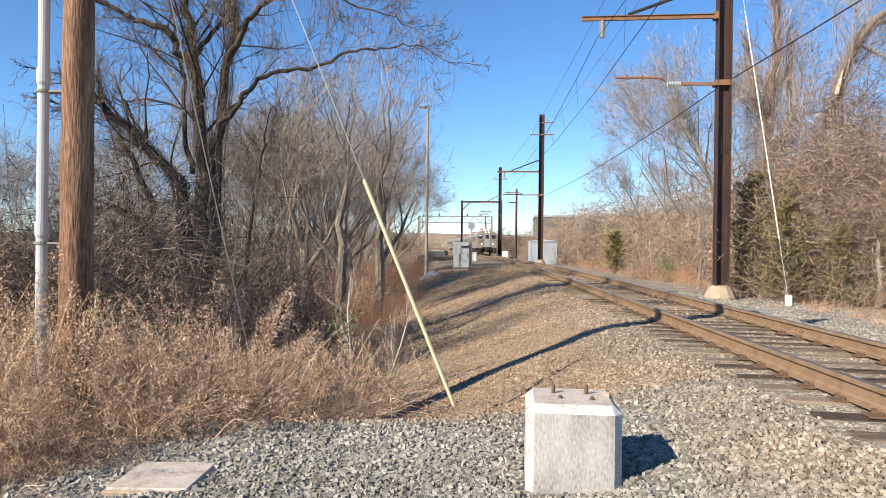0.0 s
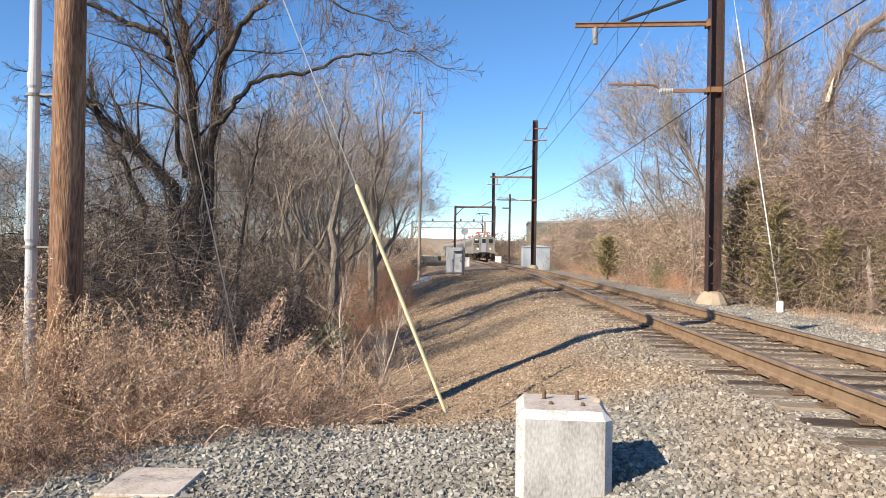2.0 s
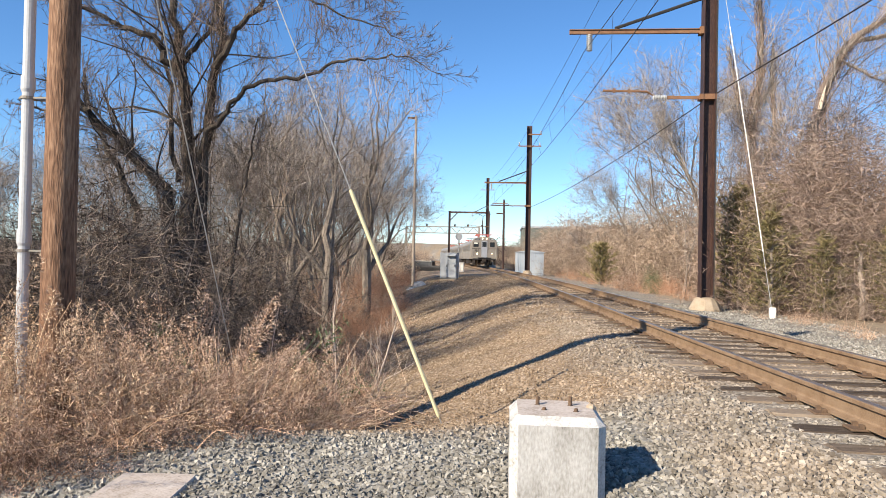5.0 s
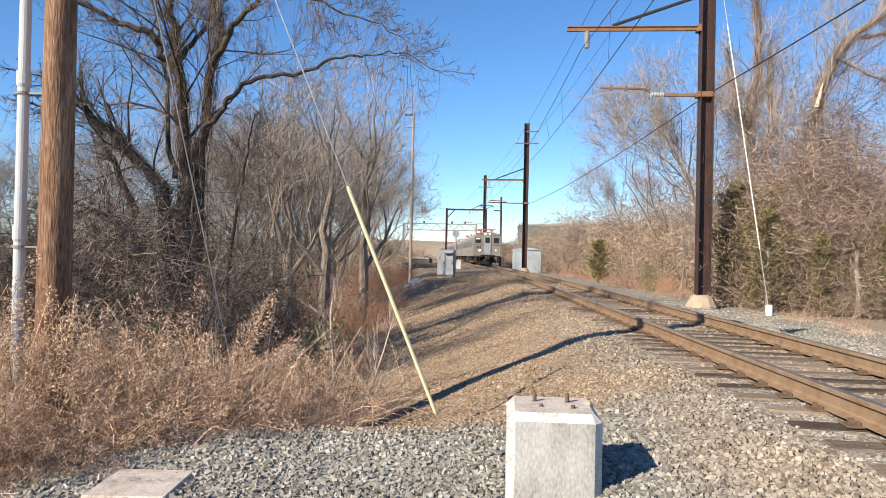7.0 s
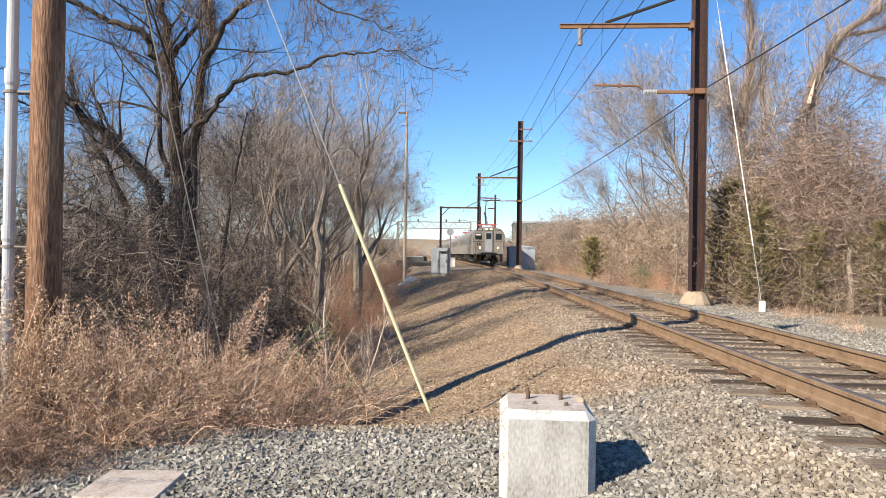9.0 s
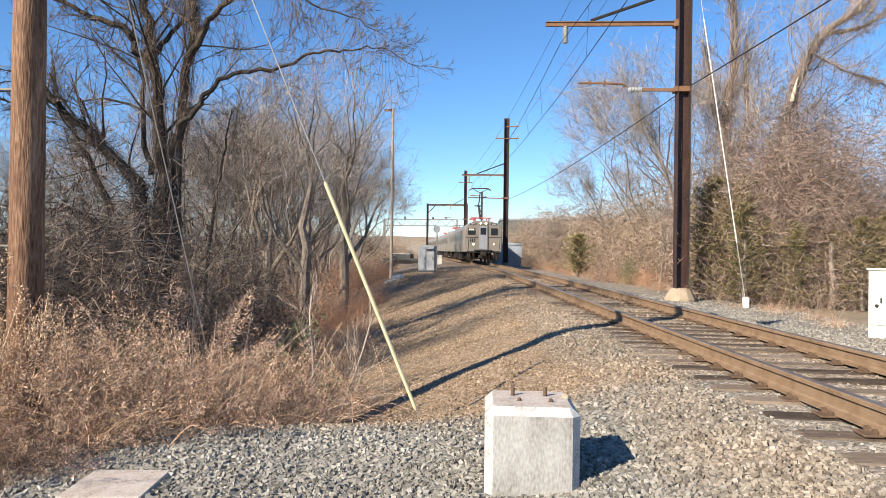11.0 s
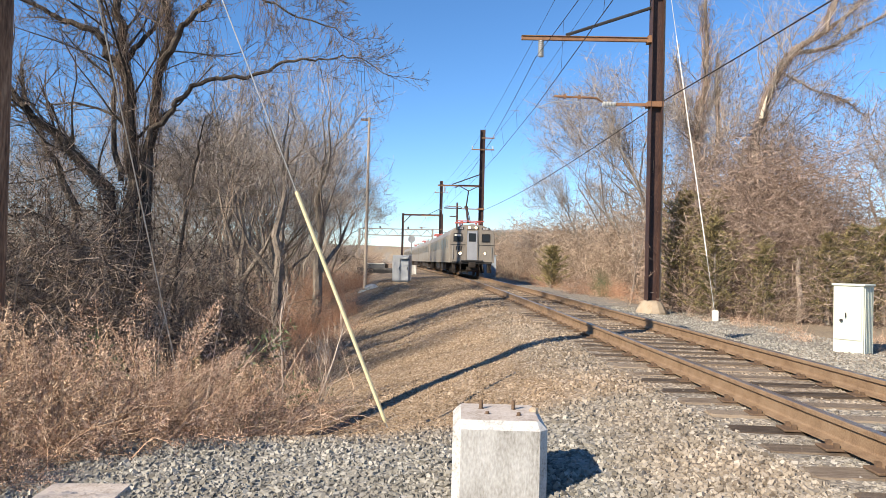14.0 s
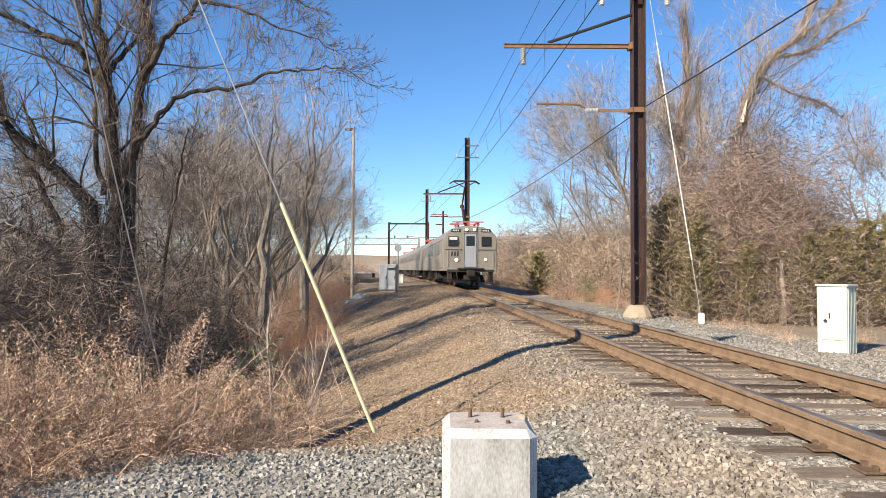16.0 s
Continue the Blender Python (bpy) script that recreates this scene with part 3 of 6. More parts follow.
def guyed(name, top, foot, guard, label, material, r=0.006, guard_r=0.03, start=0.0):
    """A guy wire from top down to foot, with a plastic guard along its lower stretch."""
    g = thing(name, label, "guy wire")
    a, b = Vector(top), Vector(foot)
    s = Shape()
    s.rod(b, a, r, 6)
    part("strand", s, "guy", g, "thin steel strand")
    if guard:
        way = (a - b).normalized()
        s = Shape()
        s.tube([b + way * start, b + way * (start + 0.03), b + way * (start + guard), b + way * (start + guard + 0.02)], [guard_r * 0.6, guard_r, guard_r, guard_r * 0.7], 10)
        part("guard", s, material, g)
    return g


guyed("guy_wire", (-4.1, 6.0, 8.05), (-0.56, 7.0, -0.85), 2.43, "steel guy wire with pale yellow plastic guard", "yellow", 0.0065, 0.019, 0.3)
guyed("guy_wire", (-4.1, 6.05, 6.8), (-4.25, 11.0, -1.4), 0, "thin bare guy wire running into the brush", "guy", 0.009)
guyed("guy_wire", (6.9, 23.9, 12.0), (8.05, 21.7, -0.5), 7.5, "pale guy wire of the mast with white guard", "white_guard", 0.011, 0.018, 1.95)
s = Shape()
s.box(7.96, 8.14, 21.62, 21.78, -0.75, -0.26, 0.03)
tagged(part("guy_anchor", s, "white_guard"), "small white guy anchor post in gravel", "anchor")


def wood_pole():
    x, y = -4.1, 6.0
    p = thing("utility_pole", "thick brown weathered wooden utility pole", "utility pole")
    s = Shape()
    pts = [Vector((x + 0.004 * noise.noise((z, 0, 1)), y, z)) for z in np.arange(-1.3, 9.3, 0.35)]
    s.tube(pts, [0.147 - 0.0045 * q.z for q in pts], 24)
    part("shaft", s, "pole_wood", p, smooth=True)
    c = thing("conduit_riser", "pale grey plastic conduit strapped to the wooden pole", "conduit")
    cx = x - 0.305
    for z0, z1 in ((-1.2, 1.22), (1.16, 2.62), (2.55, 9.0)):
        s = Shape()
        s.lathe((cx, y - 0.05, z0), (0, 0, 1), [(0, 0.05), (z1 - z0 - 0.15, 0.05), (z1 - z0 - 0.12, 0.061), (z1 - z0, 0.061)], 16)
        part("pipe", s, "pvc", c, smooth=False)
    for z in (1.03, 2.42, 4.4):
        s = Shape()
        s.lathe((cx, y - 0.05, z - 0.012), (0, 0, 1), [(0, 0.062), (0.024, 0.062)], 16)
        s.box(cx - 0.075, x - 0.1, y - 0.07, y - 0.06, z - 0.008, z + 0.008)
        s.box(cx + 0.0, x - 0.1, y + 0.02, y + 0.03, z - 0.008, z + 0.008)
        part("strap", s, "roofsteel", c, "dull steel strap")


wood_pole()


# ---- things on the ground ----
def concrete_block():
    x0, x1, y0, y1, z0, z1 = 0.0, 0.585, 4.27, 4.86, -0.75, 0.075
    b = thing("concrete_footing", "whitish concrete footing block with anchor bolts in gravel", "concrete block")
    s = Shape()
    c = 0.05
    rows = [(z0, 0, c), (z1 - c, 0, c), (z1, c, c * 0.35)]
    for z, e, k in rows:
        s.v += [Vector(p) for p in ((x0 + e + k, y0 + e, z), (x1 - e - k, y0 + e, z), (x1 - e, y0 + e + k, z), (x1 - e, y1 - e - k, z),
                                    (x1 - e - k, y1 - e, z), (x0 + e + k, y1 - e, z), (x0 + e, y1 - e - k, z), (x0 + e, y0 + e + k, z))]
    for i in range(2):
        for j in range(8):
            k = (j + 1) % 8
            s.f.append((i * 8 + j, i * 8 + k, i * 8 + 8 + k, i * 8 + 8 + j))
    s.f += [tuple(reversed(range(8))), tuple(16 + j for j in range(8))]
    body = part("block", s, "concrete", b)
    body.data.materials.append(M["chamfer"])
    body.data.materials.append(M["slab"])
    for i, f in enumerate(body.data.polygons):
        f.material_index = 1 if 8 <= i < 16 or i in (1, 3, 5, 7) else 2 if i == 17 else 0
    for px, py, h in ((0.185, 4.66, 0.05), (0.40, 4.66, 0.055), (0.22, 4.50, 0.012), (0.42, 4.48, 0.015)):
        s = Shape()
        s.lathe((px, py, z1 - 0.01), (0, 0, 1), [(0, 0.02), (0.01, 0.02), (0.011, 0.0135), (h + 0.012, 0.013), (h + 0.015, 0.009)], 10)
        part("anchor_bolt", s, "plate", b, "rusty anchor bolt")
    s = Shape()
    s.lathe((0.53, 4.62, z1 - 0.01), (0.2, 0.1, 1), [(0, 0.035), (0.02, 0.03), (0.035, 0.015)], 6)
    tagged(part("loose_stone", s, "old_concrete"), "loose grey stone lying on the concrete", "stone")


def hand_hole():
    z = ground_z(-2.43, 4.52)
    lid = thing("utility_box_lid", "pale rectangular concrete cover lying in gravel", "utility cover", at=(-2.40, 4.42, z), turn=5)
    s = Shape()
    s.box(-0.26, 0.26, -0.27, 0.27, -0.08, 0.03, 0.01)
    part("cover", s, "slab", lid)
    s = Shape()
    s.box(-0.28, 0.28, -0.29, 0.29, -0.15, 0.012, 0.008)
    part("rim", s, "old_concrete", lid)


def relay_cabinet():
    g = ground_z(8.0, 14.4)
    b = thing("signal_cabinet", "cream-white metal trackside cabinet with closed door", "cabinet", at=(7.62, 14.2, g), turn=-50)
    s = Shape()
    s.box(0, 0.56, 0, 0.5, -0.1, 1.35, 0.012)
    part("case", s, "cabinet", b)
    s = Shape()
    s.box(-0.03, 0.59, -0.03, 0.53, 1.35, 1.39, 0.012)
    part("lid", s, "cabinet", b)
    s = Shape()
    s.box(0.03, 0.53, -0.018, 0.0, 0.28, 1.31, 0.006)
    door = part("door", s, "cabinet", b)
    s = Shape()
    s.rod((0.25, -0.05, 0.72), (0.25, -0.05, 0.82), 0.012)
    s.rod((0.25, 0, 0.74), (0.25, -0.05, 0.74), 0.01)
    s.disc((0.17, -0.02, 0.66), (0, -1, 0), 0.03, 0.04, 8)
    part("handle", s, "dark", door, "dark door handle and lock")
    s = Shape()
    for k in range(6):
        s.box(0.56, 0.575, 0.05 + k * 0.075, 0.075 + k * 0.075, 0.02, 1.33)
    part("side_ribs", s, "cabinet", b)


def grey_cabinet():
    g = ground_z(-3.5, 45)
    b = thing("equipment_cabinet", "grey steel equipment cabinet standing on the bank", "cabinet", at=(-4.12, 44.6, -0.33), turn=-4)
    s = Shape()
    s.box(0.05, 1.07, 0.06, 0.85, -0.35, -0.0)
    part("plinth", s, "old_concrete", b)
    s = Shape()
    s.box(0.02, 1.1, 0.02, 0.88, 0.06, 1.72, 0.02)
    s.box(0.1, 1.0, 0.1, 0.8, 0.0, 0.06)
    part("case", s, "grey_cab", b)
    for x in (0.05, 0.57):
        s = Shape()
        s.box(x, x + 0.49, -0.01, 0.02, 0.12, 1.62, 0.006)
        d = part("door", s, "grey_cab", b)
        s = Shape()
        s.box(x + 0.4, x + 0.44, -0.05, -0.01, 0.8, 0.95)
        part("handle", s, "dark", d)
    s = Shape()
    s.box(0.5, 1.05, -0.22, 0.02, 1.5, 1.56)
    part("hood", s, "grey_cab", b)
    return g


def steel_shed():
    x, y = 2.2, 73.0
    g = ground_z(x, y)
    b = thing("equipment_shed", "pale blue corrugated steel shed beside the track", "shed", at=(x - 0.75, y, g), turn=3)
    w, d, h = 2.75, 3.4, 2.35
    s = Shape()
    s.box(0.02, w - 0.02, 0.02, d, -0.3, h)
    walls = part("wall", s, "shed", b)
    s = Shape()
    k = 0
    while k * 0.19 < w - 0.1:
        s.box(k * 0.19 + 0.03, k * 0.19 + 0.12, -0.012, 0.02, 0.1, h)
        k += 1
    part("ribs", s, "shed", walls)
    s = Shape()
    s.prism([(-0.08, h), (w + 0.08, h), (w + 0.08, h + 0.07), (w / 2, h + 0.24), (-0.08, h + 0.07)], -0.1, d + 0.1)
    part("roof", s, "shed", b)
    s = Shape()
    s.box(0.35, 1.25, -0.03, 0.0, 0.05, 2.05)
    part("door", s, "shed", b)


def junction_boxes():
    for x, y, w, h in ((-4.3, 69.5, 0.7, 0.9), (-1.55, 99.0, 0.9, 0.9)):
        b = thing("junction_box", "small white trackside junction box", "box", "junction boxes", at=(x, y, ground_z(x, y)))
        s = Shape()
        s.box(-w / 2, w / 2, -0.25, 0.25, -0.2, h, 0.03)
        part("case", s, "white_guard", b)
        s = Shape()
        s.box(-w / 2 - 0.03, w / 2 + 0.03, -0.28, 0.28, h, h + 0.05, 0.015)
        part("lid", s, "white_guard", b)


def signal_disc():
    b = thing("signal_post", "thin grey post with a round signal disc", "signal", at=(-3.25, 50, -0.6))
    s = Shape()
    s.rod((0, 0, -0.5), (0, 0, 3.1), 0.05)
    part("post", s, "guy", b)
    s = Shape()
    s.lathe((0, -0.05, 3.2), (0, -1, 0), [(0, 0.26), (0.05, 0.26), (0.06, 0.21), (0.03, 0.2)], 20)
    part("disc", s, "grey_cab", b)


def thin_pole(x, y, top, r, label, material, arms=()):
    g = ground_z(x, y)
    b = thing("line_pole", label, "pole", at=(x, y, 0))
    s = Shape()
    s.tube([Vector((0, 0, g - 0.3)), Vector((0, 0, top))], [r, r * 0.75], 12)
    part("shaft", s, material, b)
    for z, a0, a1 in arms:
        s = Shape()
        s.box(a0, a1, -0.06, 0.06, z - 0.07, z + 0.07)
        part("crossarm", s, "mast", b)


def portal():
    b = thing("portal_frame", "rusty steel portal frame spanning the line far off", "portal frame")
    y = 140.0
    for x in (-10.95, -3.05):
        s = Shape()
        h_beam(s, x, y, ground_z(x, y) - 0.3, 10.6, 0.42, 0.4, 0.04)
        part("post", s, "mast", b)
    s = Shape()
    s.box(-10.95, -3.05, y - 0.12, y + 0.12, 10.15, 10.5)
    part("beam", s, "mast", b)
    s = Shape()
    s.rod((-10.9, y, 8.6), (-9.4, y, 10.2), 0.1)
    part("brace", s, "mast", b)


def signal_bridge():
    b = thing("signal_bridge", "grey lattice signal bridge across the line far off", "signal bridge")
    y, x0, x1, z0, z1 = 185.0, -26.0, -6.5, 7.7, 9.4
    for z in (z0, z1):
        s = Shape()
        s.box(x0, x1, y - 0.1, y + 0.1, z - 0.13, z + 0.13)
        part("chord", s, "roofsteel", b)
    n = 13
    for i in range(n):
        a, c = x0 + (x1 - x0) * i / n, x0 + (x1 - x0) * (i + 1) / n
        s = Shape()
        s.rod((a, y, z0 if i % 2 else z1), (c, y, z1 if i % 2 else z0), 0.09, 5)
        part("lattice_bar", s, "roofsteel", b)
    for x in (x0, x1):
        s = Shape()
        s.box(x - 0.25, x + 0.25, y - 0.25, y + 0.25, -3, z1)
        part("leg", s, "roofsteel", b)
    for x in (-20.5, -13.0, -9.5):
        s = Shape()
        s.box(x - 0.22, x + 0.22, y - 0.2, y + 0.2, z1 + 0.13, z1 + 0.75, 0.08)
        part("signal_head", s, "dark", b)


def warehouse():
    b = thing("warehouse", "long grey-green warehouse with a flat roof behind the hedge", "building", at=(3.0, 112.0, -1.0))
    s = Shape()
    s.box(0, 24, 0, 14, -1, 7.1)
    wall = part("wall", s, "shingle", b)
    s = Shape()
    s.box(-0.15, 24.15, -0.15, 14.15, 7.1, 7.4)
    part("roof", s, "grey_cab", b, "pale grey roof edge")
    for k in range(12):
        s = Shape()
        s.box(k * 2 + 0.03, k * 2 + 1.97, -0.05, 0.0, 0.2, 7.05)
        part("panel", s, "shingle", wall)


def house():
    b = thing("house", "pale sided house with a grey roof beyond the hedge", "house", at=(15.2, 76.0, ground_z(17, 76)), turn=-8)
    s = Shape()
    s.box(0, 6.5, 0, 6, -0.5, 3.6)
    s.prism([(0, 3.6), (6.5, 3.6), (3.25, 5.2)], 0.02, 5.98)
    part("wall", s, "siding", b)
    s = Shape()
    s.prism([(-0.35, 3.42), (3.25, 5.25), (6.85, 3.42), (6.85, 3.6), (3.25, 5.45), (-0.35, 3.6)], -0.35, 6.35)
    part("roof", s, "shingle", b, "grey shingled gable roof")
    for x in (0.9, 2.8, 4.7):
        s = Shape()
        s.box(x, x + 0.95, -0.03, 0.0, 1.2, 2.6)
        w = part("window", s, "pane", b, "dark window")
        s = Shape()
        for a in (x - 0.08, x + 0.95):
            s.box(a, a + 0.08, -0.06, 0.0, 1.12, 2.68)
        for z in (1.12, 2.6, 1.88):
            s.box(x, x + 0.95, -0.055, 0.0, z, z + 0.08)
        part("frame", s, "white_guard", w)


def parked_car():
    c = thing("parked_car", "dark parked car with a pale roof beside the line far off", "car", at=(-9.6, 84.0, ground_z(-9.6, 84.0)), turn=80)
    s = Shape()
    s.prism([(-0.85, 0.3), (0.85, 0.3), (0.88, 0.75), (0.8, 0.95), (-0.8, 0.95), (-0.88, 0.75)], -2.2, 2.2)
    part("body", s, "dark", c)
    s = Shape()
    s.prism([(-0.78, 0.95), (0.78, 0.95), (0.62, 1.45), (-0.62, 1.45)], -1.2, 1.3)
    part("cabin", s, "pane", c)
    s = Shape()
    s.box(-0.63, 0.63, -1.1, 1.2, 1.45, 1.52, 0.02)
    part("roof", s, "white_guard", c, "pale roof")
    for x in (-0.85, 0.65):
        for y in (-1.4, 1.4):
            s = Shape()
            s.disc((x, y, 0.32), (1, 0, 0), 0.32, 0.2, 16)
            part("wheel", s, "under", c)


def small_remains():
    rng = random.Random(31)
    s = Shape()
    s.tube([Vector((10.75, 22.0, -0.9)), Vector((10.78, 22.0, 0.3)), Vector((10.7, 22.03, 0.9)), Vector((10.74, 22.02, 1.45))], [0.095, 0.08, 0.07, 0.06], 8)
    tagged(part("dead_trunk", s, "grey_wood"), "pale barkless trunk standing before the thicket", "tree trunk")
    for x, y, r in ((-4.9, 40.5, 0.34), (-5.35, 40.2, 0.22)):
        s = Shape()
        s.lathe((0, 0, -0.2), (0.1, 0.05, 1), [(0, r * 1.1), (r * 0.6, r * 1.2), (r * 1.1, r * 0.9), (r * 1.4, r * 0.4)], 7)
        for p in s.v:
            p.x += rng.uniform(-0.06, 0.06)
            p.y += rng.uniform(-0.06, 0.06)
        ob = part("pale_rock", s, "chamfer")
        ob.location = (x, y, ground_z(x, y))
        tagged(ob, "pale broken block of stone on the bank", "rock", "pale rocks")


concrete_block()
hand_hole()
relay_cabinet()
grey_cabinet()
steel_shed()
signal_disc()
junction_boxes()
thin_pole(-5.75, 44.0, 10.1, 0.105, "silvery weathered wooden pole among the trees", "grey_wood", ((9.95, -0.55, 0.05),))
thin_pole(-0.05, 85.0, 8.3, 0.16, "dark wooden pole with a small crossarm", "mast", ((7.6, -1.6, 0.9), (6.6, -0.9, 0.1)))
portal()
signal_bridge()
warehouse()
house()
parked_car()
small_remains()


# ---- the train ----
def section(w, bulge=0.0):
    """Half-round roofed outline of a coach, x and z."""
    pts = [(-w, 1.0), (-w - 0.02, 1.6), (-w, 3.05), (-w + 0.1, 3.35), (-w + 0.34, 3.62), (-w * 0.5, 3.84), (0, 3.95)]
    return pts + [(-x, z) for x, z in reversed(pts[:-1])]


def coach(front, group="coaches of the train"):
    """A coach whose leading bogie stands at the origin and whose nose looks to -y."""
    label = "dull silver electric railcar with lit headlights, leading the train" if front else "dull silver electric railcar coupled in the train"
    c = thing("railcar", label, "railcar", group)
    y0, y1, w = -3.9, 21.9, 1.64
    s = Shape()
    rings = [(y0, 0.965), (y0 + 0.06, 0.985), (y0 + 0.2, 1.0), (y1 - 0.2, 1.0), (y1, 0.97)]
    n = len(section(w))
    for y, k in rings:
        for x, z in section(w):
            s.v.append(Vector((x * k, y, 2.4 + (z - 2.4) * (k if z > 2.4 else 1))))
    for i in range(len(rings) - 1):
        for j in range(n):
            a, b = i * n + j, i * n + (j + 1) % n
            s.f.append((a, a + n, b + n, b))
    s.f += [tuple(range(n)), tuple((len(rings) - 1) * n + j for j in reversed(range(n)))]
    body = part("body", s, "steel", c)
    body.data.materials.append(M["roofsteel"])
    for f in body.data.polygons:
        f.material_index = 1 if f.center.z > 3.5 and abs(f.normal.y) < 0.5 else 0
    # fluted side sheets, window band, rub rails
    for side in (-1, 1):
        for z in (1.25, 1.42, 1.59, 1.76, 1.93):
            s = Shape()
            s.box(side * 1.655 - 0.014, side * 1.655 + 0.014, -3.4, 21.5, z, z + 0.07)
            part("flute", s, "steel", body)
        s = Shape()
        s.box(side * 1.645 - 0.02, side * 1.645 + 0.02, -3.6, 21.7, 3.02, 3.07)
        part("rain_gutter", s, "roofsteel", body)
        y = -1.2
        k = 0
        while y < 19.5:
            if k == 6:
                y += 0.3
            s = Shape()
            s.box(side * 1.645 - 0.012, side * 1.645 + 0.012, y, y + 1.15, 2.12, 2.86, 0.01)
            win = part("side_window", s, "pane", c, "dark side window")
            s = Shape()
            s.box(side * 1.65 - 0.016, side * 1.65 + 0.016, y - 0.06, y, 2.06, 2.92)
            part("window_post", s, "steel", win)
            y += 1.62
            k += 1
        for y in (-3.3, -1.55, 1.6, 4.9, 8.2, 11.7, 14.9, 18.2, 19.9, 21.3):
            s = Shape()
            s.box(side * 1.645 - 0.016, side * 1.645 + 0.016, y, y + 0.045, 1.1, 3.0)
            part("panel_joint", s, "roofsteel", body)
        for y in (-2.75, 20.2):
            s = Shape()
            s.box(side * 1.645 - 0.02, side * 1.645 + 0.02, y, y + 0.85, 1.12, 2.98, 0.01)
            d = part("side_door", s, "roofsteel", c, "dull side door")
            s = Shape()
            s.box(side * 1.66 - 0.014, side * 1.66 + 0.014, y + 0.22, y + 0.62, 2.1, 2.75)
            part("door_window", s, "pane", d)
    # underframe
    s = Shape()
    s.box(-1.35, 1.35, 3.0, 15.5, 0.45, 1.0)
    s.box(-1.45, 1.45, 4.2, 6.4, 0.38, 1.0)
    s.box(-1.45, 1.45, 8.2, 12.2, 0.42, 1.0)
    part("equipment_boxes", s, "under", c, "grimy black underfloor equipment")
    wheels = []
    for yb in (0.0, 18.1):
        s = Shape()
        for side in (-1, 1):
            s.box(side * 1.02 - 0.09, side * 1.02 + 0.09, yb - 1.85, yb + 1.85, 0.42, 0.72)
            for q in (-1.3, 1.3):
                s.box(side * 1.05 - 0.14, side * 1.05 + 0.14, yb + q - 0.2, yb + q + 0.2, 0.25, 0.6)
        s.box(-1.1, 1.1, yb - 0.3, yb + 0.3, 0.45, 0.98)
        part("bogie_frame", s, "under", c, "grimy black bogie frame")
        for q in (-1.3, 1.3):
            s = Shape()
            s.rod((-0.95, 0, 0), (0.95, 0, 0), 0.08)
            for side in (-1, 1):
                s.lathe((side * 0.69, 0, 0), (side, 0, 0), [(0, 0.455), (0.03, 0.455), (0.035, 0.42), (0.13, 0.415), (0.13, 0.36), (0.09, 0.34), (0.09, 0.1), (0.13, 0.1)], 20)
                for a in range(3):
                    s.rod((side * 0.8, 0.16 * math.cos(a * 2.09), 0.16 * math.sin(a * 2.09)), (side * 0.81, 0.3 * math.cos(a * 2.09), 0.3 * math.sin(a * 2.09)), 0.035, 5)
            ws = part("wheelset", s, "rust", c, "steel wheelset")
            wheels.append((ws, yb + q))
    # coupler and buffer beam
    for y, d in ((y0, -1), (y1, 1)):
        s = Shape()
        s.box(-1.45, 1.45, min(y, y + d * 0.1), max(y, y + d * 0.1), 0.93, 1.08, 0.02)
        s.box(-0.8, 0.8, min(y, y + d * 0.22), max(y, y + d * 0.22), 1.08, 1.2, 0.03)
        part("buffer_beam", s, "dark", c, "dark anticlimber beam")
        s = Shape()
        s.box(-0.16, 0.16, min(y, y + d * 0.35), max(y, y + d * 0.35), 0.72, 1.0, 0.03)
        s.box(-0.26, 0.26, y + d * 0.32 - 0.09, y + d * 0.32 + 0.09, 0.66, 1.04, 0.04)
        s.box(-0.42, 0.42, min(y + d * 0.05, y + d * 0.15), max(y + d * 0.05, y + d * 0.15), 0.45, 0.72, 0.03)
        part("coupler", s, "under", c, "black automatic coupler")
    for px in (-1.2, -0.85, 0.5, 0.75, 1.1):
        s = Shape()
        s.tube([Vector((px, y0 - 0.05, 0.95)), Vector((px + 0.03, y0 - 0.2, 0.55)), Vector((px + 0.12, y0 - 0.1, 0.32))], [0.03] * 3, 6)
        part("brake_hose", s, "under", c, "black hanging hose")
    for sx in (-1, 1):
        s = Shape()
        s.box(sx * 1.27 - 0.14, sx * 1.27 + 0.14, y0 + 0.02, y0 + 0.35, 0.3, 0.95, 0.03)
        s.box(sx * 1.27 - 0.16, sx * 1.27 + 0.16, y0 - 0.05, y0 + 0.3, 0.5, 0.54)
        part("corner_step", s, "under", c)
    if not front:
        s = Shape()
        s.box(-0.45, 0.45, y0 - 0.4, y0 + 0.05, 1.1, 3.3)
        part("gangway", s, "under", c, "black gangway bellows")
    # nose
    f = y0 - 0.012
    s = Shape()
    s.box(-0.37, 0.37, f - 0.02, f + 0.05, 1.22, 3.42, 0.015)
    d = part("end_door", s, "door", c, "pale blue-grey end door")
    s = Shape()
    s.box(-0.26, 0.26, f - 0.03, f, 2.6, 3.24, 0.012)
    part("door_window", s, "pane", d)
    s = Shape()
    for x in (-0.42, 0.40):
        s.box(x, x + 0.03, f - 0.04, f + 0.02, 1.22, 3.46)
    s.box(-0.42, 0.43, f - 0.045, f + 0.02, 3.42, 3.47)
    part("door_frame", s, "roofsteel", d)
